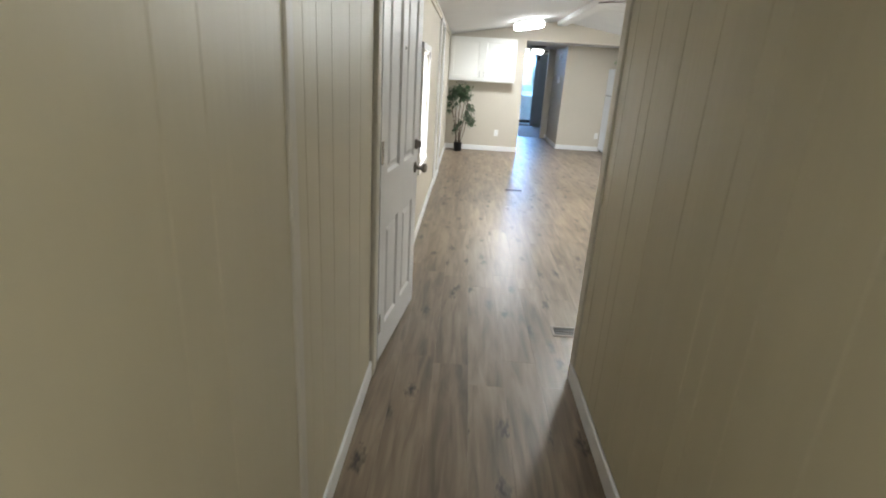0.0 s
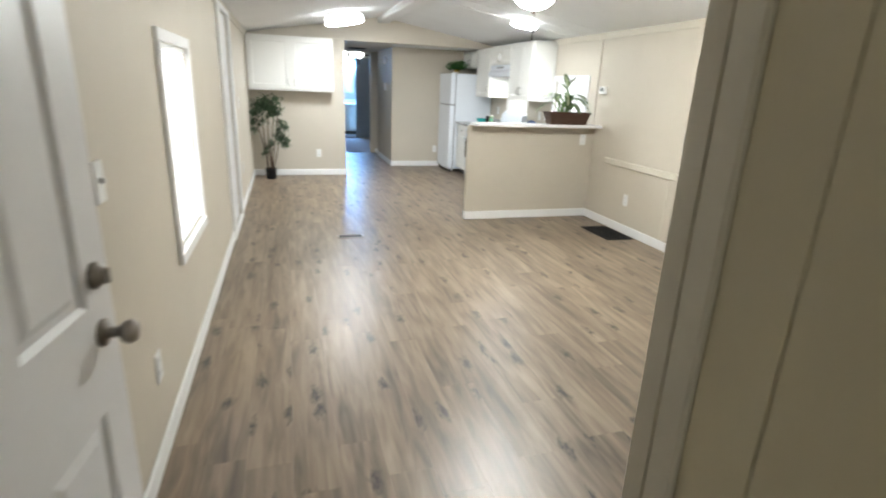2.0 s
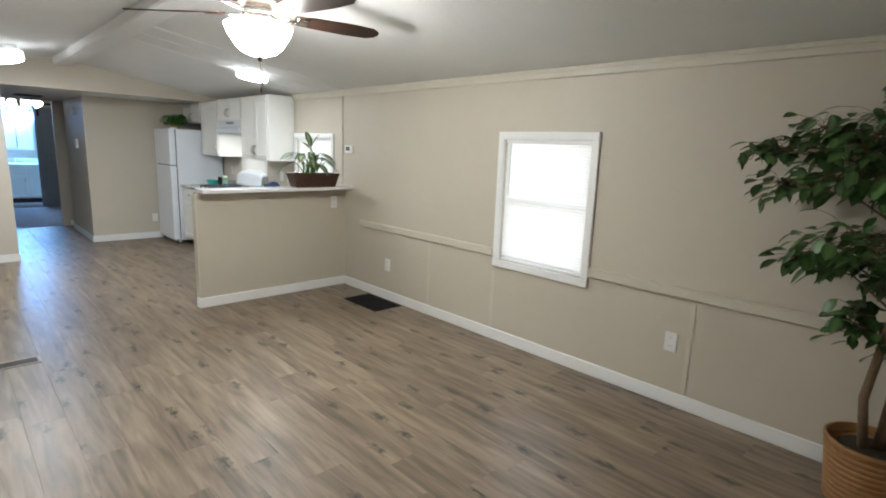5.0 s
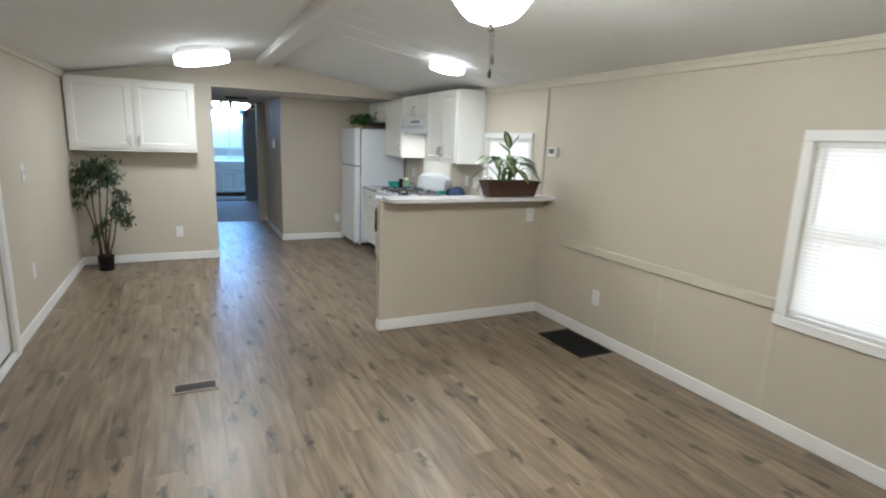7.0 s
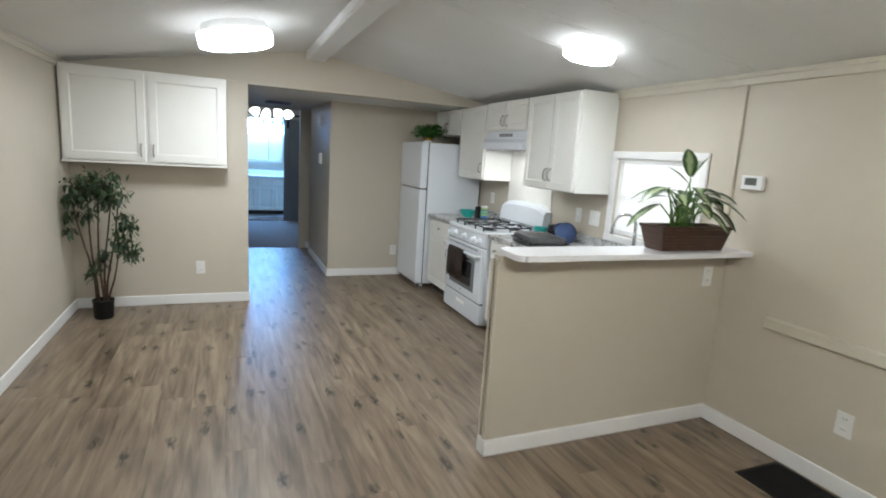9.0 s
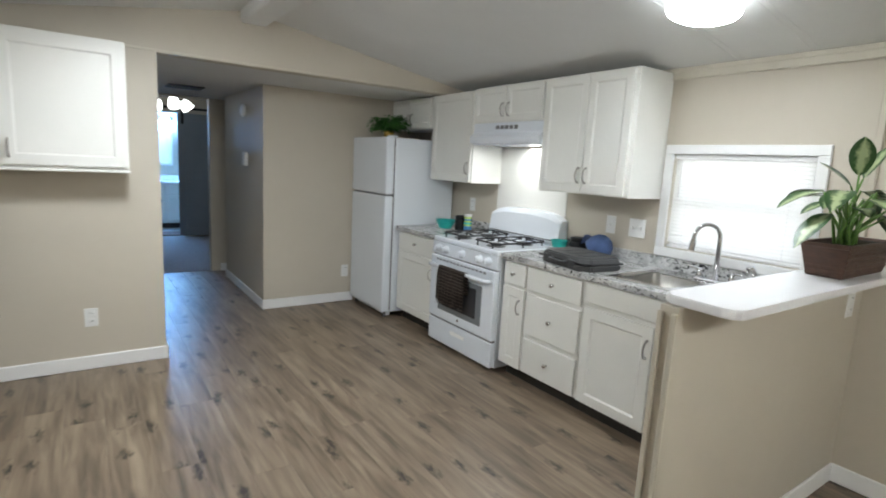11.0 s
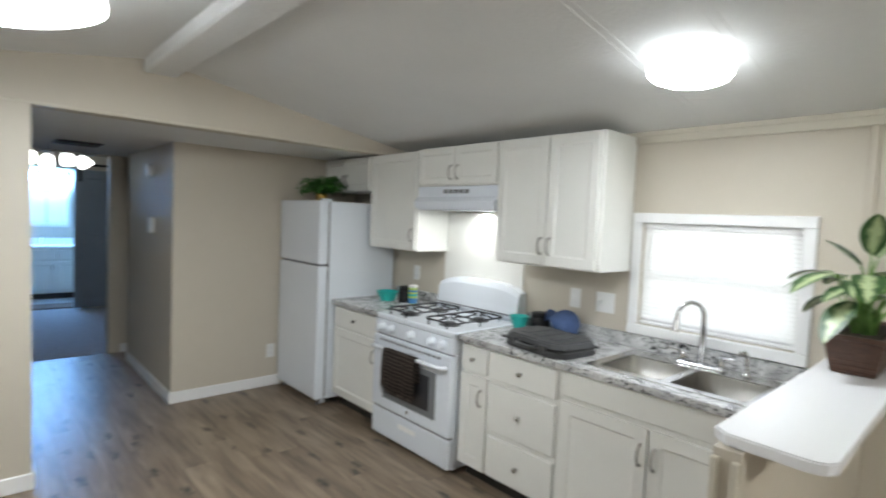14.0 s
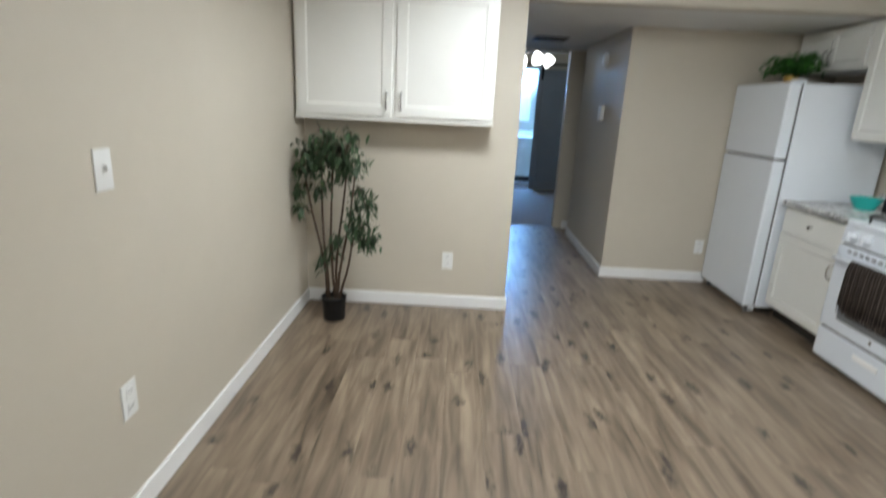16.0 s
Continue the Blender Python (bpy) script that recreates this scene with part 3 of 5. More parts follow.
# ---- windows with blinds ----
def window(name, x, side, y0, y1, z0, z1, label):
    """A window in a long wall: casing outside y0..y1, z0..z1. side +1 faces +x."""
    root = thing(name, x, (y0 + y1) / 2, z0, label, "window")
    root["kind"] = "structure"
    c = 0.055
    o = x + side * 0.02
    lo, hi = min(x, o), max(x, o)
    part("casing", nb(lo, hi, y0, y0 + c, z0 + c, z1 - c, bevel=0.004), WHITE, root)
    part("casing", nb(lo, hi, y1 - c, y1, z0 + c, z1 - c, bevel=0.004), WHITE, root)
    part("casing", nb(lo, hi, y0, y1, z1 - c, z1, bevel=0.004), WHITE, root)
    part("sill", nb(min(x, o + side * 0.006), max(x, o + side * 0.006), y0, y1, z0, z0 + c, bevel=0.005), WHITE, root)
    a0, a1, b0, b1 = y0 + c, y1 - c, z0 + c, z1 - c
    f0, f1 = sorted((x - side * 0.07, x - side * 0.045))
    bmf = bmesh.new()
    for q in ((a0, a0 + 0.03, b0, b1), (a1 - 0.03, a1, b0, b1), (a0 + 0.03, a1 - 0.03, b0, b0 + 0.03), (a0 + 0.03, a1 - 0.03, b1 - 0.03, b1)):
        box(bmf, f0, f1, *q)
    part("sash_frame", bmf, WHITE, root)
    mid = (b0 + b1) / 2
    part("meeting_rail", nb(f0, f1 - 0.002, a0 + 0.03, a1 - 0.03, mid - 0.018, mid + 0.018), WHITE, root)
    xg = x - side * 0.058
    for p, q in ((b0 + 0.03, mid - 0.018), (mid + 0.018, b1 - 0.03)):
        g = part("pane", nb(xg - 0.002, xg + 0.002, a0 + 0.03, a1 - 0.03, p, q), GLASS, root)
        g.visible_shadow = False
    bl = thing("mini_blind", x, (a0 + a1) / 2, b1, "closed white vinyl mini blind lit by daylight", "blind", "blinds at the windows")
    xb = x - side * 0.016
    part("headrail", nb(xb - 0.014, xb + 0.014, a0 + 0.004, a1 - 0.004, b1 - 0.028, b1 - 0.001, bevel=0.003), WHITE, bl)
    part("bottom_rail", nb(xb - 0.010, xb + 0.010, a0 + 0.006, a1 - 0.006, b0 + 0.006, b0 + 0.02, bevel=0.003), WHITE, bl)
    me, z = None, b1 - 0.04
    while z > b0 + 0.03:
        if me is None:
            bs = bmesh.new()
            half = (a1 - a0) / 2 - 0.008
            prof = [(-0.0125, 0.0), (-0.006, 0.002), (0.0, 0.0027), (0.006, 0.002), (0.0125, 0.0)]
            rows = [[bs.verts.new((u, s * half, w)) for u, w in prof] for s in (-1, 1)]
            for k in range(4):
                bs.faces.new((rows[0][k], rows[0][k + 1], rows[1][k + 1], rows[1][k]))
            me = bpy.data.meshes.new("slat")
            bs.to_mesh(me)
            bs.free()
            me.materials.append(SLAT)
        s = new("slat", me)
        s.parent = bl
        s.location = (xb - x, 0, z - b1)
        s.rotation_euler = (0, radians(54 * side), 0)
        z -= 0.021
    for yy in (a0 + 0.1, a1 - 0.1):
        part("ladder_cord", tube(bmesh.new(), [(xb + side * 0.011, yy, b1 - 0.02), (xb + side * 0.011, yy, b0 + 0.012)], 0.0012, n=5), WHITE, bl)
    yy = a1 - 0.05 if side < 0 else a0 + 0.05
    part("tilt_wand", tube(bmesh.new(), [(xb + side * 0.013, yy, b1 - 0.03), (xb + side * 0.015, yy, b1 - 0.45 * (b1 - b0))], 0.004, n=6), PLASTW, bl)
    return root


window("window_1", XE, -1, 3.995, 4.845, 0.61, 1.648, "white framed living room window with lit blind")
window("window_2", XE, -1, 7.195, 8.065, 0.945, 1.625, "white framed kitchen window above the sink")
window("window_3", XW, 1, 4.125, 4.925, 0.575, 1.635, "white framed window on the entry side")

# ---- doors ----
def tall_panels(w, h):
    s, c = 0.11, 0.05
    return [(s, w / 2 - c, 0.22, 0.80), (w / 2 + c, w - s, 0.22, 0.80), (s, w / 2 - c, 0.98, h - 0.14), (w / 2 + c, w - s, 0.98, h - 0.14)]


HX, HY = XW + 0.024, 2.035
ANG = 6.6
door = thing("door_1", HX, HY, 0.02, "white panelled entry door standing slightly ajar", "door")
door["kind"] = "structure"
# local x runs along the leaf, its face looks into the corridor
DM = pose(HX, HY, 0.025, 0, 0, 90 - ANG)
part("leaf", panel_leaf(0.79, 1.94, 0.043, [(0.11, 0.345, 0.16, 0.69), (0.445, 0.68, 0.16, 0.69), (0.11, 0.345, 0.94, 1.82), (0.445, 0.68, 0.94, 1.82)], True, DM, 0.012, 0.011), DOORW, door)


def on_door(u, v, z):
    return DM @ Vector((u, v, z))


for z in (0.20, 1.045, 1.75):
    b = nb(-0.004, 0.032, -0.003, 0.0, z - 0.05, z + 0.05)
    bmesh.ops.transform(b, matrix=DM, verts=b.verts)
    part("hinge", b, CHROME, door, "steel butt hinge")
FACE = Matrix.Rotation(radians(90 - ANG), 4, "Z") @ Matrix.Rotation(radians(90), 4, "X")
p = on_door(0.725, 0.0, 0.865)
part("knob", lathe(bmesh.new(), [(0.032, 0), (0.032, 0.006), (0.013, 0.012), (0.012, 0.035), (0.024, 0.045), (0.028, 0.058), (0.022, 0.07), (0.008, 0.074)], *p, 20, FACE), KNOBM, door, "dark aged nickel door knob", True)
p = on_door(0.725, 0.0, 1.0)
part("deadbolt", lathe(bmesh.new(), [(0.03, 0), (0.03, 0.008), (0.022, 0.014), (0.02, 0.02), (0.004, 0.022)], *p, 20, FACE), KNOBM, door, "dark aged nickel deadbolt", True)
b = nb(0.720, 0.730, -0.034, -0.018, 0.982, 1.018, bevel=0.003)
bmesh.ops.transform(b, matrix=DM, verts=b.verts)
part("thumb_turn", b, KNOBM, door)
p = on_door(0.395, 0.0, 1.5)
part("peephole", lathe(bmesh.new(), [(0.009, 0), (0.009, 0.003), (0.004, 0.004)], *p, 14, FACE), CHROME, door)
dc = thing("door_casing", XW, 2.41, 0, "beige and white painted entry door casing", "trim")
dc["kind"] = "structure"
part("casing", nb(XW, XW + 0.022, 1.935, 2.02, 0, 2.05, bevel=0.005), TRIMB, dc)
part("casing", nb(XW, XW + 0.018, 2.80, 2.865, 0, 2.05, bevel=0.005), TRIMB, dc)
part("casing", nb(XW, XW + 0.018, 2.02, 2.80, 1.985, 2.05, bevel=0.005), TRIMB, dc)
part("threshold", nb(-0.07, XW + 0.01, 2.02, 2.80, 0.0, 0.018, bevel=0.004), WHITE, dc)

sd = thing("door_2", XW, 6.95, 0.05, "closed white side door in a wide casing", "door")
sd["kind"] = "structure"
part("leaf", panel_leaf(0.76, 1.94, 0.04, tall_panels(0.76, 1.94), True, pose(XW - 0.01, 6.57, 0.055, 0, 0, 90)), DOORW, sd)
part("casing", nb(XW, XW + 0.03, 6.49, 6.57, 0.0, 2.045, bevel=0.006), WHITE, sd)
part("casing", nb(XW, XW + 0.03, 7.33, 7.41, 0.0, 2.045, bevel=0.006), WHITE, sd)
part("casing", nb(XW, XW + 0.03, 6.57, 7.33, 1.995, 2.045, bevel=0.006), WHITE, sd)
part("sill", nb(XW - 0.1, XW + 0.026, 6.57, 7.33, 0.0, 0.05, bevel=0.006), WHITE, sd)

# ---- peninsula ----
structure("wall_peninsula", nb(2.47, XE, 6.985, 7.045, -0.02, 1.049), WALL, "beige half wall of the breakfast bar", "wall")
for q in ((2.456, 2.470, 6.983, 7.002), (2.456, 2.470, 7.03, 7.047)):
    board("corner_trim", *q, 0.092, 1.03, TRIMB, "beige corner strip of the half wall", "trim", 0.003)
bt = bmesh.new()
c = [(2.52, 7.062), (2.488, 7.03), (2.480, 6.868), (2.484, 6.850), (2.493, 6.835), (2.508, 6.825), (2.526, 6.822), (3.998, 6.822), (3.998, 7.062)]
lo, hi = [bt.verts.new((x, y, 1.051)) for x, y in c], [bt.verts.new((x, y, 1.080)) for x, y in c]
bt.faces.new(lo[::-1]), bt.faces.new(hi)
for k in range(len(c)):
    bt.faces.new((lo[k], lo[(k + 1) % len(c)], hi[(k + 1) % len(c)], hi[k]))
bmesh.ops.bevel(bt, geom=[e for e in bt.edges if abs(e.verts[0].co.z - e.verts[1].co.z) < 0.001], offset=0.004, segments=2, affect="EDGES")
tagged(part("bar_top", bt, BAR), "white laminate breakfast bar top on a half wall", "countertop")


# ---- cabinets ----
FX = 3.385       # front plane of base cabinets
UX = 3.675       # front plane of hung cabinets
TOP = 0.866


def pull(parent, at, facing, length=0.10):
    """An arched vertical pull; facing 'x' looks to -x, 'y' to -y."""
    x, y, z = at
    o = Vector((-1, 0, 0)) if facing == "x" else Vector((0, -1, 0))
    pts = [Vector(at) + o * d + Vector((0, 0, h * length / 2)) for h, d in ((-0.92, 0.0), (-0.9, 0.014), (-0.6, 0.024), (-0.25, 0.03), (0.25, 0.03), (0.6, 0.024), (0.9, 0.014), (0.92, 0.0))]
    ob = part("handle", tube(bmesh.new(), pts, 0.0052, n=8), PULLM, parent, "brushed steel arched handle", True)
    for h in (-0.92, 0.92):
        q = Vector(at) + Vector((0, 0, h * length / 2))
        m = Matrix.Rotation(radians(-90), 4, "Y") if facing == "x" else Matrix.Rotation(radians(90), 4, "X")
        part("rosette", lathe(bmesh.new(), [(0.008, 0), (0.008, 0.003), (0.005, 0.006)], *q, 10, m), PULLM, ob)


def knob(parent, x, y, z):
    part("knob", lathe(bmesh.new(), [(0.008, 0), (0.006, 0.01), (0.013, 0.016), (0.014, 0.022), (0.009, 0.027)], x, y, z, 16, Matrix.Rotation(radians(-90), 4, "Y")), CHROME, parent, "brushed steel round knob", True)


def front_x(name, parent, x, y0, y1, z0, z1, mat, panel=True, frame_w=0.055):
    """A door or drawer front looking to -x."""
    w, h = y1 - y0, z1 - z0
    fw = min(frame_w, h * 0.28)
    m = pose(x - 0.019, y1, z0, 0, 0, -90)
    if panel:
        return part(name, panel_leaf(w, h, 0.019, [(fw, w - fw, fw, h - fw)], False, m), mat, parent)
    bm = nb(x - 0.019, x, y0, y1, z0, z1, bevel=0.006, seg=2)
    return part(name, bm, mat, parent)


def base_cabinet(y0, y1, label, layout, high=TOP - 0.036):
    r = thing("base_cabinet", FX, (y0 + y1) / 2, 0, label, "cabinet", "base cabinets along the kitchen wall")
    part("carcass", nb(FX, 3.985, y0 + 0.001, y1 - 0.001, 0.10, high), CAB, r)
    if high < 0.8:
        part("front_rail", nb(FX, FX + 0.02, y0 + 0.001, y1 - 0.001, high, TOP - 0.037), CAB, r)
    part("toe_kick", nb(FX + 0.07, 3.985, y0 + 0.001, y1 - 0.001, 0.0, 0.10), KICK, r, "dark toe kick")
    for kind, a, b, z0, z1, h in layout:
        f = front_x("drawer" if kind == "drawer" else "door" if kind == "door" else "false_front", r, FX, a, b, z0, z1, CAB, kind == "door")
        if kind == "drawer":
            knob(f, FX - 0.019, (a + b) / 2, (z0 + z1) / 2)
        elif kind == "door":
            pull(f, (FX - 0.019, h, z1 - 0.12), "x")
    return r


base_cabinet(9.605, 10.245, "ivory base cabinet with drawer beside the refrigerator", [("drawer", 9.625, 10.225, 0.665, 0.815, 0), ("door", 9.625, 10.225, 0.115, 0.645, 9.665)])
base_cabinet(8.55, 8.775, "narrow ivory base cabinet beside the stove", [("drawer", 8.562, 8.765, 0.665, 0.815, 0), ("door", 8.562, 8.765, 0.105, 0.645, 8.60)])
base_cabinet(8.085, 8.549, "ivory three drawer base cabinet", [("drawer", 8.095, 8.538, 0.66, 0.815, 0), ("drawer", 8.095, 8.538, 0.365, 0.635, 0), ("drawer", 8.095, 8.538, 0.105, 0.335, 0)])
base_cabinet(7.05, 8.084, "ivory sink base cabinet with two doors", [("false", 7.14, 8.07, 0.70, 0.825, 0), ("door", 7.618, 8.065, 0.105, 0.672, 7.645), ("door", 7.15, 7.606, 0.105, 0.672, 7.58)], 0.70)


def hung_cabinet(y0, y1, z0, z1, label, doors):
    r = thing("wall_cabinet", UX, (y0 + y1) / 2, z0, label, "cabinet", "hung cabinets along the kitchen wall")
    part("carcass", nb(UX, 3.998, y0 + 0.001, y1 - 0.001, z0, z1, bevel=0.002), CAB, r)
    for a, b, h in doors:
        d = front_x("door", r, UX, a, b, z0 + 0.012, z1 - 0.012, CAB, True, 0.05 if z1 - z0 > 0.4 else 0.04)
        pull(d, (UX - 0.019, h, z0 + (0.12 if z1 - z0 > 0.4 else 0.09)), "x")
    return r


hung_cabinet(8.075, 8.81, 1.292, 2.048, "ivory hung cabinet with two tall doors", [(8.105, 8.422, 8.395), (8.428, 8.80, 8.455)])
hung_cabinet(8.811, 9.60, 1.775, 2.047, "short ivory hung cabinet above the range hood", [(8.825, 9.20, 9.172), (9.21, 9.585, 9.238)])
hung_cabinet(9.601, 10.21, 1.292, 2.037, "ivory hung cabinet with one tall door", [(9.615, 10.19, 9.645)])
hung_cabinet(10.211, 10.975, 1.75, 2.037, "short ivory hung cabinet above the refrigerator", [(10.24, 10.585, 10.56), (10.595, 10.94, 10.62)])

uc = thing("wall_cabinet", 0.65, 9.85, 1.293, "white two door cabinet hung in the corner", "cabinet")
part("carcass", nb(XW + 0.012, 1.265, 9.85, YB - 0.002, 1.293, 2.035, bevel=0.002), CABW, uc)
part("bottom_trim", nb(XW + 0.010, 1.27, 9.838, YB - 0.002, 1.279, 1.2925, bevel=0.002), CABW, uc)
for a, b, h in ((XW + 0.03, 0.645, 0.615), (0.675, 1.25, 0.705)):
    d = part("door", panel_leaf(b - a, 0.70, 0.019, [(0.055, b - a - 0.055, 0.055, 0.645)], False, pose(a, 9.831, 1.312)), CABW, uc)
    pull(d, (h, 9.831, 1.40), "y")

# worktops
ct = bmesh.new()
SX0, SX1, SY0, SY1 = 3.435, 3.905, 7.235, 7.965
for q in ((3.355, SX0, 7.05, 8.785), (SX1, 3.998, 7.05, 8.785), (SX0, SX1, 7.05, SY0), (SX0, SX1, SY1, 8.785)):
    box(ct, *q, TOP - 0.036, TOP)
bmesh.ops.remove_doubles(ct, verts=ct.verts, dist=1e-5)
wt = thing("worktop", 3.67, 7.92, TOP - 0.036, "grey marbled laminate worktop round the sink", "countertop")
part("slab", ct, GRANITE, wt)
part("front_edge", nb(3.347, 3.3548, 7.05, 8.785, TOP - 0.036, TOP - 0.0005, bevel=0.003, seg=2), GRANITE, wt)
wt = thing("worktop", 3.67, 9.92, TOP - 0.036, "short grey marbled laminate worktop beside the refrigerator", "countertop")
part("slab", nb(3.355, 3.998, 9.595, 10.245, TOP - 0.036, TOP), GRANITE, wt)
part("front_edge", nb(3.347, 3.3548, 9.595, 10.245, TOP - 0.036, TOP - 0.0005, bevel=0.003, seg=2), GRANITE, wt)
tagged(part("backsplash", nb(3.98, 3.9985, 7.05, 8.785, TOP, TOP + 0.075, bevel=0.003), GRANITE), "grey marbled laminate upstand behind the worktop", "backsplash")
tagged(part("backsplash", nb(3.98, 3.9985, 9.625, 10.245, TOP, TOP + 0.075, bevel=0.003), GRANITE), "short grey marbled laminate upstand behind the worktop", "backsplash")
tagged(part("splash_panel", nb(3.992, 3.9985, 8.835, 9.625, 0.8, 1.60), CABW), "white splash panel on the wall behind the stove", "panel")

# sink
sk = thing("kitchen_sink", 3.67, 7.6, TOP, "double bowl stainless steel sink set in the worktop", "sink")
rim = bmesh.new()
B1, B2 = (7.62, 7.925), (7.275, 7.58)
for q in ((SX0 - 0.012, 3.465, SY0 - 0.012, SY1 + 0.012), (3.80, SX1 + 0.012, SY0 - 0.012, SY1 + 0.012), (3.465, 3.80, B1[1], SY1 + 0.012), (3.465, 3.80, B2[1], B1[0]), (3.465, 3.80, SY0 - 0.012, B2[0])):
    box(rim, *q, TOP - 0.001, TOP + 0.006)
bmesh.ops.remove_doubles(rim, verts=rim.verts, dist=1e-5)
part("rim", rim, CHROME, sk)
for b0, b1 in (B1, B2):
    bb = bmesh.new()
    rings = []
    for ins, z, rr in ((0.0, TOP + 0.005, 0.05), (0.004, TOP - 0.01, 0.05), (0.012, TOP - 0.10, 0.06), (0.035, TOP - 0.135, 0.07), (0.06, TOP - 0.14, 0.07)):
        x0, x1, y0, y1 = 3.463 + ins, 3.802 - ins, b0 - 0.002 + ins, b1 + 0.002 - ins
        ring = []
        for cx, cy, a0 in ((x1 - rr, y1 - rr, 0), (x0 + rr, y1 - rr, 90), (x0 + rr, y0 + rr, 180), (x1 - rr, y0 + rr, 270)):
            for k in range(5):
                a = radians(a0 + 90 * k / 4)
                ring.append(bb.verts.new((cx + rr * math.cos(a), cy + rr * math.sin(a), z)))
        rings.append(ring)
    for r0, r1 in zip(rings, rings[1:]):
        for k in range(len(r0)):
            bb.faces.new((r0[k], r0[(k + 1) % len(r0)], r1[(k + 1) % len(r0)], r1[k]))
    bb.faces.new(rings[-1])
    part("bowl", bb, STEELS, sk, "", True)
    part("drain", lathe(bmesh.new(), [(0.042, 0), (0.042, 0.003), (0.03, 0.004), (0.028, 0.001)], 3.63, (b0 + b1) / 2, TOP - 0.139, 20), POLISH, sk)
fc = thing("kitchen_faucet", 3.86, 7.60, TOP + 0.006, "chrome gooseneck faucet with two lever handles", "faucet")
part("deck_plate", nb(3.835, 3.885, 7.49, 7.71, TOP + 0.006, TOP + 0.022, bevel=0.007, seg=2), POLISH, fc)
pts = [(3.86, 7.60, TOP + 0.02), (3.86, 7.60, TOP + 0.25)] + [(3.80 + 0.06 * math.cos(radians(a)), 7.60 + 0.04 * (1 - math.cos(radians(a))), TOP + 0.25 + 0.075 * math.sin(radians(a))) for a in range(15, 181, 15)] + [(3.735, 7.682, TOP + 0.205)]
part("spout", tube(bmesh.new(), pts, 0.013, 0.010, 12), POLISH, fc, "", True)
part("spray_head", tube(bmesh.new(), [(3.74, 7.68, TOP + 0.24), (3.733, 7.685, TOP + 0.18)], 0.013, 0.016, 12), POLISH, fc)
for yy, s in ((7.51, -1), (7.69, 1)):
    part("valve", lathe(bmesh.new(), [(0.019, 0), (0.019, 0.02), (0.014, 0.035), (0.012, 0.05), (0.004, 0.055)], 3.86, yy, TOP + 0.02, 16), POLISH, fc, "", True)
    part("lever", tube(bmesh.new(), [(3.86, yy, TOP + 0.065), (3.845, yy + s * 0.03, TOP + 0.075), (3.83, yy + s * 0.065, TOP + 0.08)], 0.007, 0.005, 8), POLISH, fc, "", True)
sp = thing("side_sprayer", 3.86, 7.40, TOP + 0.006, "chrome side sprayer beside the faucet", "sprayer")
part("collar", lathe(bmesh.new(), [(0.02, 0), (0.02, 0.01), (0.014, 0.018), (0.012, 0.06)], 3.86, 7.40, TOP + 0.006, 16), POLISH, sp, "", True)
part("head", tube(bmesh.new(), [(3.86, 7.40, TOP + 0.06), (3.857, 7.40, TOP + 0.10), (3.835, 7.405, TOP + 0.125), (3.81, 7.41, TOP + 0.12)], 0.013, 0.015, 10), POLISH, sp, "", True)

# ---- stove ----
SY, SE = 8.79, 9.59
st = thing("gas_stove", 3.65, (SY + SE) / 2, 0, "white freestanding four burner gas stove", "stove")
part("body", nb(3.355, 3.985, SY + 0.004, SE - 0.004, 0.03, 0.835), APPL, st)
part("cooktop", nb(3.325, 3.985, SY, SE, 0.835, 0.872, bevel=0.010, seg=2), APPL, st)
cp = bmesh.new()
prof = [(3.356, 0.735), (3.318, 0.74), (3.325, 0.834), (3.356, 0.834)]
a, b = [cp.verts.new((x, SY + 0.004, z)) for x, z in prof], [cp.verts.new((x, SE - 0.004, z)) for x, z in prof]
cp.faces.new(a), cp.faces.new(b[::-1])
for k in range(4):
    cp.faces.new((a[k], b[k], b[(k + 1) % 4], a[(k + 1) % 4]))
panel = part("control_panel", cp, APPL, st)
for yy in (8.88, 8.985, 9.19, 9.395, 9.50):
    k = part("knob", lathe(bmesh.new(), [(0.031, 0), (0.030, 0.012), (0.024, 0.018), (0.022, 0.034), (0.014, 0.037)], 3.322, yy, 0.787, 18, Matrix.Rotation(radians(-88), 4, "Y")), APPL, panel, "white round burner knob", True)
    part("grip", nb(3.276, 3.30, yy - 0.005, yy + 0.005, 0.768, 0.806, bevel=0.003), APPL, panel)
od = part("oven_door", nb(3.308, 3.354, SY + 0.006, SE - 0.006, 0.232, 0.728, bevel=0.008, seg=2), APPL, st)
part("window_border", nb(3.3055, 3.309, SY + 0.13, SE - 0.13, 0.305, 0.60, bevel=0.002), GASK, od, "mid grey glass border")
part("window", nb(3.3025, 3.3056, SY + 0.19, SE - 0.19, 0.345, 0.565, bevel=0.0015), OVENG, od, "dark oven window")
for k in range(14):
    yy = SY + 0.10 + k * 0.045
    part("vent_slot", nb(3.3055, 3.309, yy, yy + 0.028, 0.694, 0.708), APPD, od)
part("handle", tube(bmesh.new(), [(3.312, SY + 0.045, 0.655), (3.268, SY + 0.05, 0.655), (3.262, SY + 0.09, 0.656), (3.262, SE - 0.09, 0.656), (3.268, SE - 0.05, 0.655), (3.312, SE - 0.045, 0.655)], 0.013, n=10), APPL, od, "white bar handle", True)
dw = part("drawer", nb(3.312, 3.354, SY + 0.006, SE - 0.006, 0.035, 0.216, bevel=0.008, seg=2), APPL, st)
part("grip", nb(3.307, 3.314, 9.10, 9.28, 0.140, 0.172, bevel=0.003), WHITE, dw)
part("gasket", nb(3.325, 3.354, SY + 0.012, SE - 0.012, 0.216, 0.232), APPD, st)
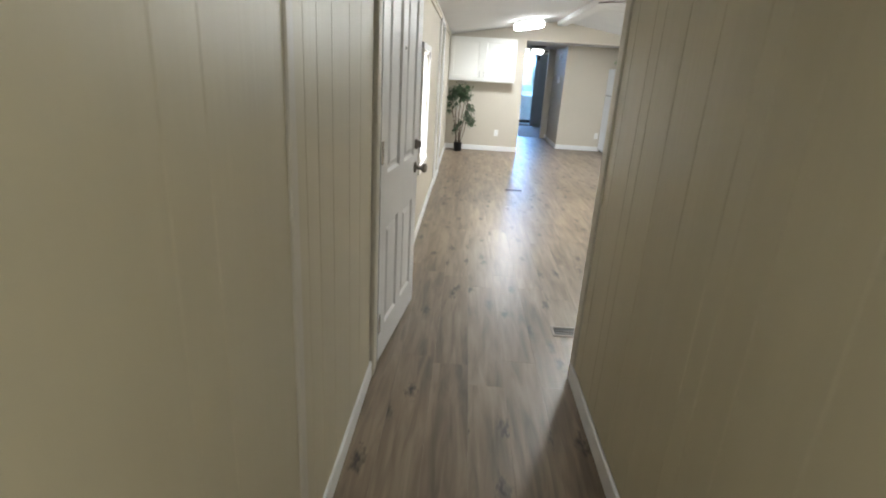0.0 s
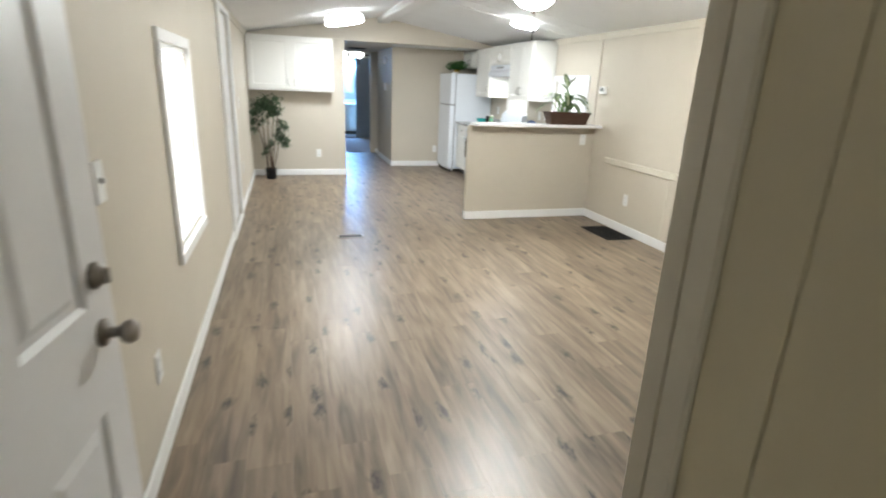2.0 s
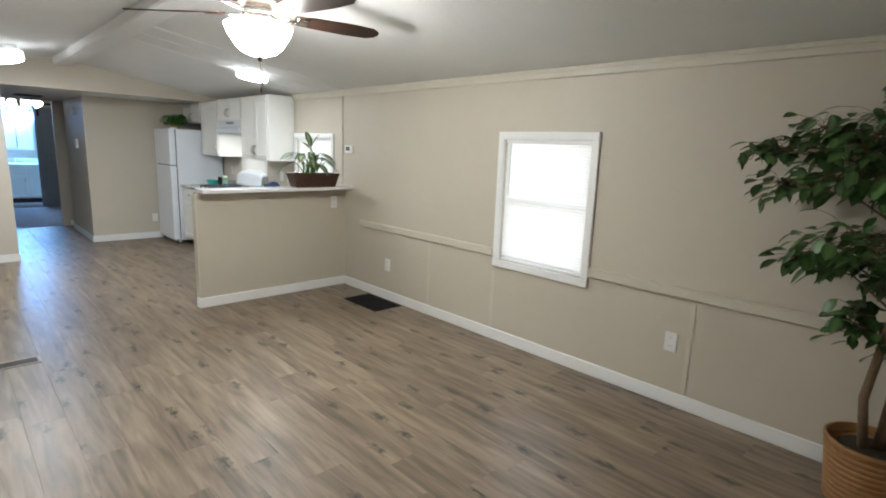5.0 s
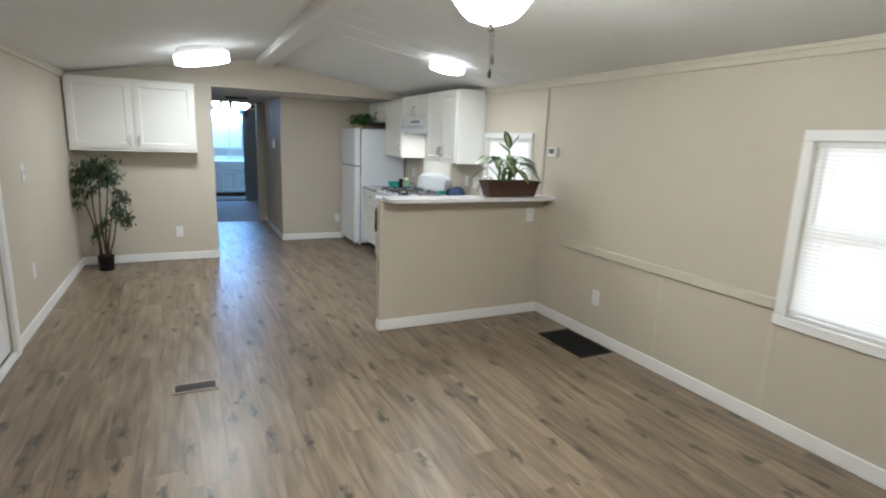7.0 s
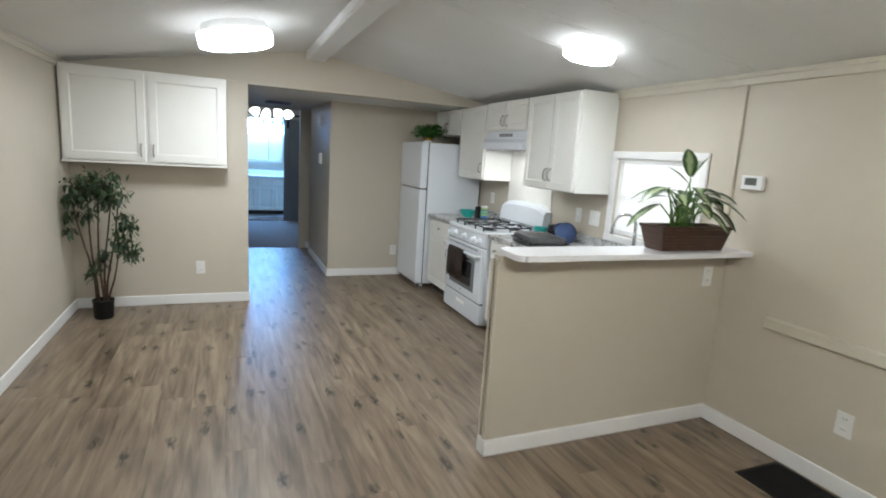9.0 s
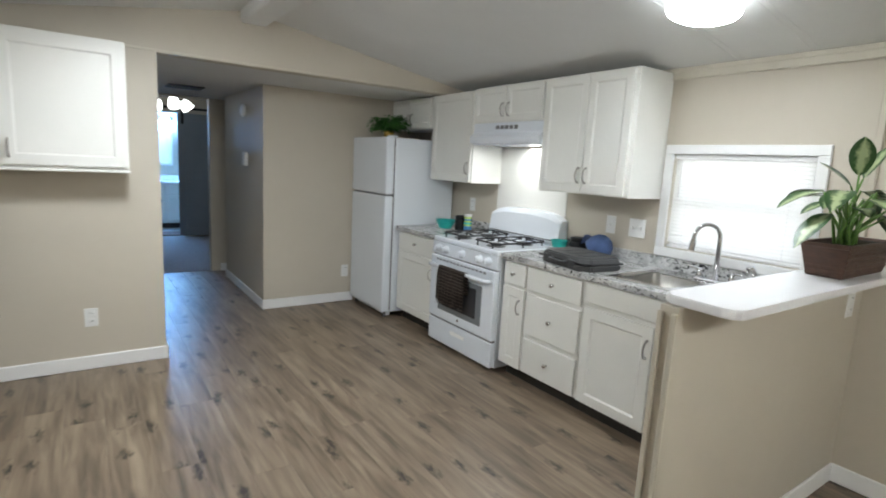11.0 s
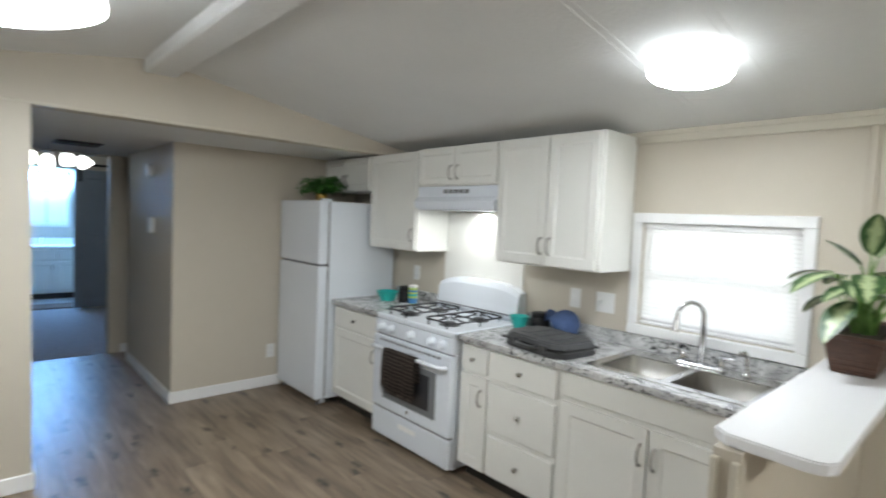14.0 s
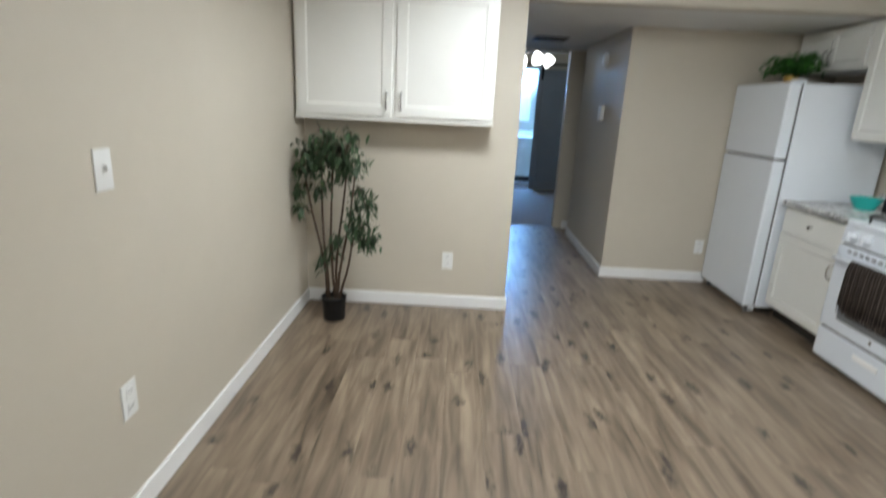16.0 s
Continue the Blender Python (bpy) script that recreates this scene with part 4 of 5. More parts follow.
part("gasket", nb(3.33, 3.354, SY + 0.012, SE - 0.012, 0.728, 0.736), APPD, st)
part("badge", lathe(bmesh.new(), [(0.011, 0), (0.010, 0.002)], 3.308, 9.19, 0.275, 14, Matrix.Rotation(radians(-90), 4, "Y")), CHROME, od)
bg = bmesh.new()
prof = [(3.90, 0.872), (3.885, 0.90), (3.895, 0.97), (3.905, 1.08), (3.925, 1.118), (3.985, 1.122), (3.985, 0.872)]
n = 10
rows = []
for k in range(n + 1):
    s = k / n
    yy = SY + 0.004 + s * (SE - SY - 0.008)
    arch = 1 - 0.22 * (abs(2 * s - 1) ** 4)
    rows.append([bg.verts.new((x, yy, 0.872 + (z - 0.872) * arch)) for x, z in prof])
for a, b in zip(rows, rows[1:]):
    for k in range(len(prof)):
        bg.faces.new((a[k], b[k], b[(k + 1) % len(prof)], a[(k + 1) % len(prof)]))
bg.faces.new(rows[0]), bg.faces.new(rows[-1][::-1])
part("backguard", bg, APPL, st, "white arched backguard")
part("trim_line", nb(3.880, 3.889, SY + 0.02, SE - 0.02, 0.912, 0.920), APPD, st)
for xx in (3.47, 3.74):
    for yy in (8.99, 9.39):
        part("burner", lathe(bmesh.new(), [(0.07, 0), (0.07, 0.004), (0.04, 0.006), (0.04, 0.016), (0.034, 0.022), (0.01, 0.024)], xx, yy, 0.872, 20), BLACK, st, "black burner cap on a drip pan")
for yy in (8.99, 9.39):
    # one long grate over each pair of burners: frame, cross bars and fingers
    gr = bmesh.new()
    x0, x1, y0, y1, zt = 3.365, 3.845, yy - 0.135, yy + 0.135, 0.908
    loop = [(x0 + 0.03, y0), (x1 - 0.03, y0), (x1, y0 + 0.03), (x1, y1 - 0.03), (x1 - 0.03, y1), (x0 + 0.03, y1), (x0, y1 - 0.03), (x0, y0 + 0.03), (x0 + 0.03, y0)]
    tube(gr, [(x, y, zt) for x, y in loop], 0.0065, n=6)
    xm = (x0 + x1) / 2
    tube(gr, [(xm, y0, zt), (xm, y1, zt)], 0.006, n=6)
    for xx in (3.47, 3.74):
        for dx, dy in ((1, 0), (-1, 0), (0, 1), (0, -1)):
            ex = xm if dx * (xm - xx) > 0 else (x1 if dx > 0 else x0)
            far = (ex, yy) if dx else (xx, y1 if dy > 0 else y0)
            tube(gr, [(*far, zt), ((far[0] + xx) / 2, (far[1] + yy) / 2, zt + 0.008), (xx + dx * 0.025, yy + dy * 0.025, zt + 0.006)], 0.0058, n=6)
    for x, y in ((x0, y0 + 0.05), (x0, y1 - 0.05), (x1, y0 + 0.05), (x1, y1 - 0.05), (xm, y0), (xm, y1)):
        tube(gr, [(x, y, 0.872), (x, y, zt)], 0.0065, n=6)
    part("grate", gr, BLACK, st, "black cast iron double pot grate")

tw = thing("towel", 3.26, 9.23, 0.67, "brown checked dish towel over the oven handle", "towel")
tb = bmesh.new()
rows = []
NY = 28
for k in range(NY + 1):
    yy = 9.05 + 0.34 * k / NY
    w = 0.004 * math.sin(k * 1.7) + 0.003 * math.sin(k * 0.6 + 1)
    pr = [(3.283, 0.50), (3.281, 0.60), (3.279, 0.655), (3.272, 0.672), (3.258, 0.674), (3.248, 0.664), (3.246, 0.62), (3.244, 0.52), (3.243, 0.40 + 0.012 * math.sin(k * 0.5))]
    rows.append([tb.verts.new((x + (w if i > 5 else 0) - 0.004 * (i > 5), yy + 0.015 * (0.66 - z) * math.sin(k), z)) for i, (x, z) in enumerate(pr)])
for a, b in zip(rows, rows[1:]):
    for k in range(len(a) - 1):
        tb.faces.new((a[k], a[k + 1], b[k + 1], b[k]))
bmesh.ops.solidify(tb, geom=tb.faces[:], thickness=0.003)
part("cloth", tb, TOWEL, tw, "", True)
fg = bmesh.new()
for k in range(34):
    yy = 9.053 + 0.0101 * k
    tube(fg, [(3.240, yy, 0.408), (3.239, yy + 0.003 * math.sin(k), 0.392), (3.240, yy + 0.004 * math.sin(k * 2.1), 0.376 + 0.004 * math.sin(k * 1.3))], 0.0022, 0.0012, 4)
part("fringe", fg, TOWEL, tw)

# hood
hd = thing("range_hood", 3.8, 9.205, 1.60, "white range hood with its lamp lit", "range hood")
hb = bmesh.new()
prof = [(3.64, 1.615), (3.632, 1.665), (3.672, 1.70), (3.672, 1.772), (3.995, 1.772), (3.995, 1.615)]
a, b = [hb.verts.new((x, 8.815, z)) for x, z in prof], [hb.verts.new((x, 9.598, z)) for x, z in prof]
hb.faces.new(a), hb.faces.new(b[::-1])
for k in range(len(prof)):
    hb.faces.new((a[k], b[k], b[(k + 1) % 6], a[(k + 1) % 6]))
part("canopy", hb, APPL, hd)
for k in range(5):
    part("vent_slot", nb(3.668, 3.673, 9.075 + k * 0.052, 9.113 + k * 0.052, 1.722, 1.75), APPD, hd)
part("underside", nb(3.66, 3.98, 8.83, 9.585, 1.606, 1.615), APPL, hd)

# ---- refrigerator ----
fr = thing("refrigerator", 3.6, 10.61, 0, "white top freezer refrigerator against the end wall", "refrigerator")
FY0, FY1 = 10.265, 10.965
part("body", nb(3.33, 3.97, FY0, FY1, 0.05, 1.645, bevel=0.006), APPL, fr)
part("gasket", nb(3.318, 3.332, FY0 + 0.01, FY1 - 0.01, 0.07, 1.635), APPD, fr)
part("door", nb(3.236, 3.318, FY0, FY1, 0.055, 1.128, bevel=0.014, seg=3), APPL, fr)
part("freezer_door", nb(3.236, 3.318, FY0, FY1, 1.142, 1.65, bevel=0.014, seg=3), APPL, fr)
part("grip_recess", nb(3.256, 3.30, FY0 + 0.03, FY1 - 0.03, 1.128, 1.142), APPD, fr)
part("hinge_cover", nb(3.27, 3.36, FY0 + 0.02, FY0 + 0.07, 1.648, 1.665, bevel=0.005), APPL, fr)
part("toe_grille", nb(3.30, 3.34, FY0 + 0.03, FY1 - 0.03, 0.012, 0.052), APPL, fr)
for yy in (FY0 + 0.05, FY1 - 0.05):
    for xx in (3.29, 3.93):
        part("foot", lathe(bmesh.new(), [(0.018, 0), (0.02, 0.01), (0.012, 0.014), (0.012, 0.056)], xx, yy, 0.0, 12), APPD, fr)


# ---- lamps ----
def flush_lamp(x, y, r, h, pan=0.03):
    z = ceil_z(x)
    tilt = math.atan((RIDGE - EAVE) / (XE - XR)) * (-1 if x < XR else 1)
    m = Matrix.Rotation(tilt, 4, "Y")
    t = thing("ceiling_light", x, y, z, "round flush ceiling light with a lit white drum", "ceiling light", "flush ceiling lights")
    flip = m @ Matrix.Rotation(radians(180), 4, "X")
    part("base", lathe(bmesh.new(), [(r * 0.86, 0), (r * 0.90, pan * 0.5), (r * 0.94, pan - 0.002), (r * 0.5, pan)], x, y, z, 40, flip), WHITE, t)
    part("diffuser", lathe(bmesh.new(), [(r, pan - 0.004), (r, h * 0.8), (r * 0.98, h * 0.9)], x, y, z, 40, flip), SIDEGLOW, t, "lit white acrylic drum", True)
    part("lens", lathe(bmesh.new(), [(r * 0.98, h * 0.9), (r * 0.96, h * 0.96), (r * 0.90, h), (r * 0.4, h * 1.04)], x, y, z, 40, flip), GLOW, t, "lit white acrylic lens", True)


flush_lamp(1.313, 8.79, 0.240, 0.142, 0.06)
flush_lamp(3.24, 7.485, 0.152, 0.074, 0.022)
# unseen lamp behind the start of the walk, added to brighten the corridor
flush_lamp(0.545, -0.95, 0.125, 0.07)

FXC, FYC = 2.155, 4.955
fan = thing("ceiling_fan", FXC, FYC, 2.33, "dark bronze ceiling fan with five blades and a lit bowl", "ceiling fan")
part("canopy", lathe(bmesh.new(), [(0.07, 0.0), (0.075, -0.03), (0.05, -0.055), (0.045, -0.09)], FXC, FYC, 2.328, 28), BRONZE, fan, "", True)
part("motor", lathe(bmesh.new(), [(0.05, 0.085), (0.11, 0.075), (0.135, 0.05), (0.135, 0.02), (0.11, -0.01), (0.07, -0.02)], FXC, FYC, 2.195, 32), BRONZE, fan, "", True)
part("light_kit", lathe(bmesh.new(), [(0.07, 0.04), (0.08, 0.02), (0.085, 0.0), (0.06, -0.015)], FXC, FYC, 2.145, 28), CHROME, fan, "brushed nickel light fitter", True)
part("bowl", lathe(bmesh.new(), [(0.06, 0.0), (0.158, -0.002), (0.170, -0.012), (0.163, -0.03), (0.146, -0.065), (0.118, -0.11), (0.085, -0.14), (0.03, -0.158)], FXC, FYC, 2.10, 36), GLOBE, fan, "lit frosted glass bowl", True)
part("fitter_ring", lathe(bmesh.new(), [(0.06, 0.06), (0.11, 0.02), (0.12, 0.0)], FXC, FYC, 2.101, 30), CHROME, fan, "", True)
part("finial", lathe(bmesh.new(), [(0.022, 0.018), (0.02, 0.01), (0.008, 0.0), (0.012, -0.012), (0.004, -0.02)], FXC, FYC, 1.935, 16), BRONZE, fan, "", True)
for dx, dz in ((0.004, 0.15), (0.014, 0.10)):
    ch = part("pull_chain", tube(bmesh.new(), [(FXC + dx, FYC, 1.925), (FXC + dx, FYC, 1.925 - dz)], 0.0015, n=5), BRONZE, fan)
    part("pull_knob", lathe(bmesh.new(), [(0.003, 0.02), (0.006, 0.008), (0.004, -0.012)], FXC + dx, FYC, 1.915 - dz, 10), BRONZE, ch)
for k in range(5):
    a = -8 + 72 * k
    m = pose(FXC, FYC, 2.15, 0, 0, a) @ pose(0, 0, 0, -14, 0, 0)
    b = bmesh.new()
    out = [(0.19, -0.045), (0.30, -0.06), (0.50, -0.068), (0.64, -0.06), (0.685, -0.03), (0.695, 0.0), (0.685, 0.03), (0.64, 0.06), (0.50, 0.068), (0.30, 0.06), (0.19, 0.045)]
    lo, hi = [b.verts.new((x, y, -0.003)) for x, y in out], [b.verts.new((x, y, 0.003)) for x, y in out]
    b.faces.new(lo[::-1]), b.faces.new(hi)
    for i in range(len(out)):
        b.faces.new((lo[i], lo[(i + 1) % len(out)], hi[(i + 1) % len(out)], hi[i]))
    bmesh.ops.transform(b, matrix=m, verts=b.verts)
    bl = part("blade", b, BLADE, fan, "dark walnut fan blade")
    c = bmesh.new()
    box(c, 0.10, 0.25, -0.012, 0.012, -0.010, -0.004, bevel=0.002)
    box(c, 0.20, 0.27, -0.032, 0.032, -0.008, -0.0035, bevel=0.002)
    bmesh.ops.transform(c, matrix=m, verts=c.verts)
    part("bracket", c, CHROME, bl, "brushed nickel blade bracket")


# ---- wall plates ----
def plate(kind, x, y, z, facing, w=0.075, h=0.12):
    """A switch or outlet plate; facing is the outward normal as 'e', 'w' or 's'."""
    label = {"outlet": "white duplex outlet on the wall", "switch": "white toggle switch plate on the wall", "double_switch": "wide white switch plate on the wall"}[kind]
    t = thing("outlet" if kind == "outlet" else "light_switch", x, y, z, label, "outlet" if kind == "outlet" else "switch", "wall plates")
    R = {"s": 0, "e": 90, "w": -90}[facing]
    M = pose(x, y, z, 0, 0, R)

    def add(name, mat, *q, bev=0.0015):
        b = nb(*q, bevel=bev)
        bmesh.ops.transform(b, matrix=M, verts=b.verts)
        part(name, b, mat, t)

    add("plate", PLASTW, -w / 2, w / 2, -0.006, 0, -h / 2, h / 2)
    if kind == "outlet":
        for s in (-1, 1):
            add("socket", PLASTW, -0.017, 0.017, -0.0085, -0.005, s * 0.027 - 0.017, s * 0.027 + 0.017)
            for u in (-0.007, 0.007):
                add("slot", APPD, u - 0.0015, u + 0.0015, -0.0092, -0.008, s * 0.027 - 0.002, s * 0.027 + 0.008, bev=0)
    else:
        for u in ((0,) if kind == "switch" else (-w / 4, w / 4)):
            add("surround", PLASTW, u - 0.008, u + 0.008, -0.008, -0.005, -0.016, 0.016)
            add("toggle", PLASTW, u - 0.005, u + 0.005, -0.020, -0.006, -0.004, 0.012)


plate("switch", XW, 3.215, 1.145, "e")
plate("outlet", XW, 3.545, 0.365, "e")
plate("switch", XW, 8.055, 1.17, "e")
plate("outlet", XW, 8.04, 0.432, "e")
plate("outlet", 1.03, YB, 0.345, "s")
plate("outlet", 3.86, 6.985, 0.91, "s")
plate("outlet", XE, 6.215, 0.352, "w")
plate("outlet", XE, 3.40, 0.40, "w")
plate("switch", XE, 8.421, 1.09, "w")
plate("double_switch", XE, 8.215, 1.09, "w", 0.12, 0.12)
plate("outlet", XE, 9.975, 1.085, "w")
plate("outlet", 3.18, YK, 0.315, "s")
th = thing("thermostat", XE, 6.885, 1.465, "white digital thermostat with a grey display", "thermostat")
part("body", nb(XE - 0.028, XE, 6.82, 6.95, 1.425, 1.505, bevel=0.006, seg=2), PLASTW, th)
part("display", nb(XE - 0.030, XE - 0.027, 6.855, 6.925, 1.452, 1.492), SCREEN, th, "grey display")
th = thing("hall_thermostat", 2.37, 11.56, 1.385, "white wall telephone plate in the hall", "thermostat")
part("body", nb(2.335, 2.37, 11.51, 11.61, 1.32, 1.45, bevel=0.008, seg=2), PLASTW, th)
sdm = thing("smoke_detector", 2.37, 11.63, 1.85, "round white smoke detector on the hall wall", "smoke detector")
part("housing", lathe(bmesh.new(), [(0.062, 0), (0.06, 0.022), (0.045, 0.034), (0.015, 0.036)], 2.37, 11.63, 1.85, 24, Matrix.Rotation(radians(-90), 4, "Y")), PLASTW, sdm, "", True)


# ---- floor registers ----
def register(name, x0, x1, y0, y1, mat, fmat, n, label):
    t = thing(name, (x0 + x1) / 2, (y0 + y1) / 2, 0, label, "floor vent")
    # flat black sheet on the floor, standing in for shade inside the duct
    part("shade_sheet", nb(x0 + 0.015, x1 - 0.015, y0 + 0.015, y1 - 0.015, 0.0005, 0.0015), BLACKP, t)
    f = bmesh.new()
    for q in ((x0, x1, y0, y0 + 0.016), (x0, x1, y1 - 0.016, y1), (x0, x0 + 0.016, y0 + 0.016, y1 - 0.016), (x1 - 0.016, x1, y0 + 0.016, y1 - 0.016)):
        box(f, *q, 0.0005, 0.007, bevel=0.002)
    part("frame", f, fmat, t)
    w = x1 - x0 - 0.04
    for k in range(n):
        xx = x0 + 0.02 + w * (k + 0.5) / n
        part("louvre", nb(xx - w / n * 0.22, xx + w / n * 0.22, y0 + 0.016, y1 - 0.016, 0.0015, 0.0055), mat, t)
    part("rib", nb(x0 + 0.016, x1 - 0.016, (y0 + y1) / 2 - 0.004, (y0 + y1) / 2 + 0.004, 0.0015, 0.006), mat, t)


STONEV = material("taupe_metal", (0.36, 0.30, 0.25), 0.4)
register("floor_register", 0.987, 1.24, 6.40, 6.53, GRATE, STONEV, 15, "brown slotted floor register with a pale rim")
register("floor_register", 1.025, 1.28, 2.49, 2.615, GRATE, STONEV, 15, "brown slotted floor register by the corridor")
register("return_grille", 3.655, 3.965, 5.945, 6.475, BLACKP, BLACKP, 16, "black floor return grille by the wall")


# ---- plants ----
def ficus():
    rnd = random.Random(4)
    bx, by = 3.735, 2.385
    t = thing("ficus_tree", bx, by, 0, "tall green ficus tree in a woven brown basket", "potted tree")
    part("basket", lathe(bmesh.new(), [(0.135, 0.0), (0.143, 0.01), (0.158, 0.14), (0.172, 0.285), (0.180, 0.292), (0.180, 0.306), (0.166, 0.308), (0.158, 0.262), (0.02, 0.255)], bx, by, 0.0, 36), WICKER, t, "woven brown wicker basket", True)
    for k in range(10):
        part("weave_band", lathe(bmesh.new(), [(0.1425 + k * 0.0029, 0.012 + k * 0.026), (0.1475 + k * 0.0029, 0.022 + k * 0.026), (0.145 + k * 0.0029, 0.034 + k * 0.026)], bx, by, 0.0, 36), WICKER, t, "", True)
    part("soil", lathe(bmesh.new(), [(0.156, 0.0), (0.12, 0.01), (0.03, 0.018)], bx, by, 0.26, 24), SOIL, t)
    trunks = [[(-0.02, 0.03, 0.26), (-0.03, 0.06, 0.5), (0.0, 0.03, 0.8), (0.03, 0.0, 1.1), (0.03, -0.04, 1.5)],
              [(0.02, -0.02, 0.26), (0.03, -0.03, 0.5), (0.04, -0.05, 0.8), (0.05, -0.06, 1.15), (0.06, -0.15, 1.55)]]
    for tr, r in zip(trunks, (0.021, 0.026)):
        part("trunk", tube(bmesh.new(), [(bx + a, by + b, c) for a, b, c in tr], r, 0.012, 10), BARK, t, "", True)
    crown, twigs = bmesh.new(), bmesh.new()
    # leafy sprays: reach towards the room, height, spread
    for dy, z, sp in ((0.46, 1.50, 0.09), (0.38, 1.36, 0.10), (0.28, 1.56, 0.12), (0.12, 1.60, 0.13), (0.14, 1.45, 0.14), (0.0, 1.52, 0.14),
                      (0.22, 1.40, 0.12), (0.02, 1.36, 0.13), (-0.12, 1.50, 0.12), (0.20, 1.16, 0.11), (0.27, 1.03, 0.08), (0.06, 1.20, 0.13),
                      (0.10, 1.05, 0.11), (-0.05, 1.12, 0.10), (-0.15, 1.28, 0.10), (0.10, 0.80, 0.09), (-0.06, 0.74, 0.10), (-0.16, 0.92, 0.10),
                      (0.0, 1.82, 0.08), (-0.06, 1.72, 0.08), (0.06, 1.74, 0.06), (-0.18, 1.08, 0.09)):
        dy, z = dy * 1.22 + 0.02, z + (0.07 if z > 1.25 else 0.02)
        for side in (-1, 0, 1):
            if sp < 0.09 and side == 1:
                continue
            end = Vector((bx + side * rnd.uniform(0.08, 0.24) * (0.5 if z < 0.9 or z > 1.65 else 1.0), by + dy + rnd.uniform(-0.05, 0.05), z + rnd.uniform(-0.06, 0.06)))
            end.x, end.y = min(end.x, 3.90), max(end.y, 2.20)
            root = Vector((bx + 0.03, by - 0.03, max(0.55, z - rnd.uniform(0.10, 0.30))))
            mid = (root + end) / 2 + Vector((0, 0, 0.07))
            tube(twigs, [root, mid, end], 0.006, 0.002, 5)
            d = (end - root).normalized()
            for i in range(20):
                p = end + Vector((rnd.uniform(-1, 1), rnd.uniform(-1, 1), rnd.uniform(-0.8, 0.6))) * sp if rnd.random() < 0.72 else mid.lerp(end, rnd.uniform(0.2, 1.0))
                w = Vector((d.x * 0.6 + rnd.uniform(-1, 1), d.y * 0.6 + rnd.uniform(-1, 1), rnd.uniform(-1.0, 0.25))).normalized()
                ln = rnd.uniform(0.06, 0.085)
                q = p + w * ln * 1.1
                if max(p.x, q.x) > 3.96 or min(p.y, q.y) < 2.13:
                    continue
                tube(twigs, [p, (p + end) / 2 + Vector((0, 0, 0.012)), end], 0.0014, 0.0012, 3)
                leaf(crown, p, w, (rnd.uniform(-0.4, 0.4), rnd.uniform(-0.4, 0.4), 1), ln, ln * 0.66, 0.25, 0.2)
    part("branch_spray", twigs, BARK, t, "", True)["kind"] = "stuff"
    bare("crown", crown, LEAF, t, "dark green pointed ficus leaves")


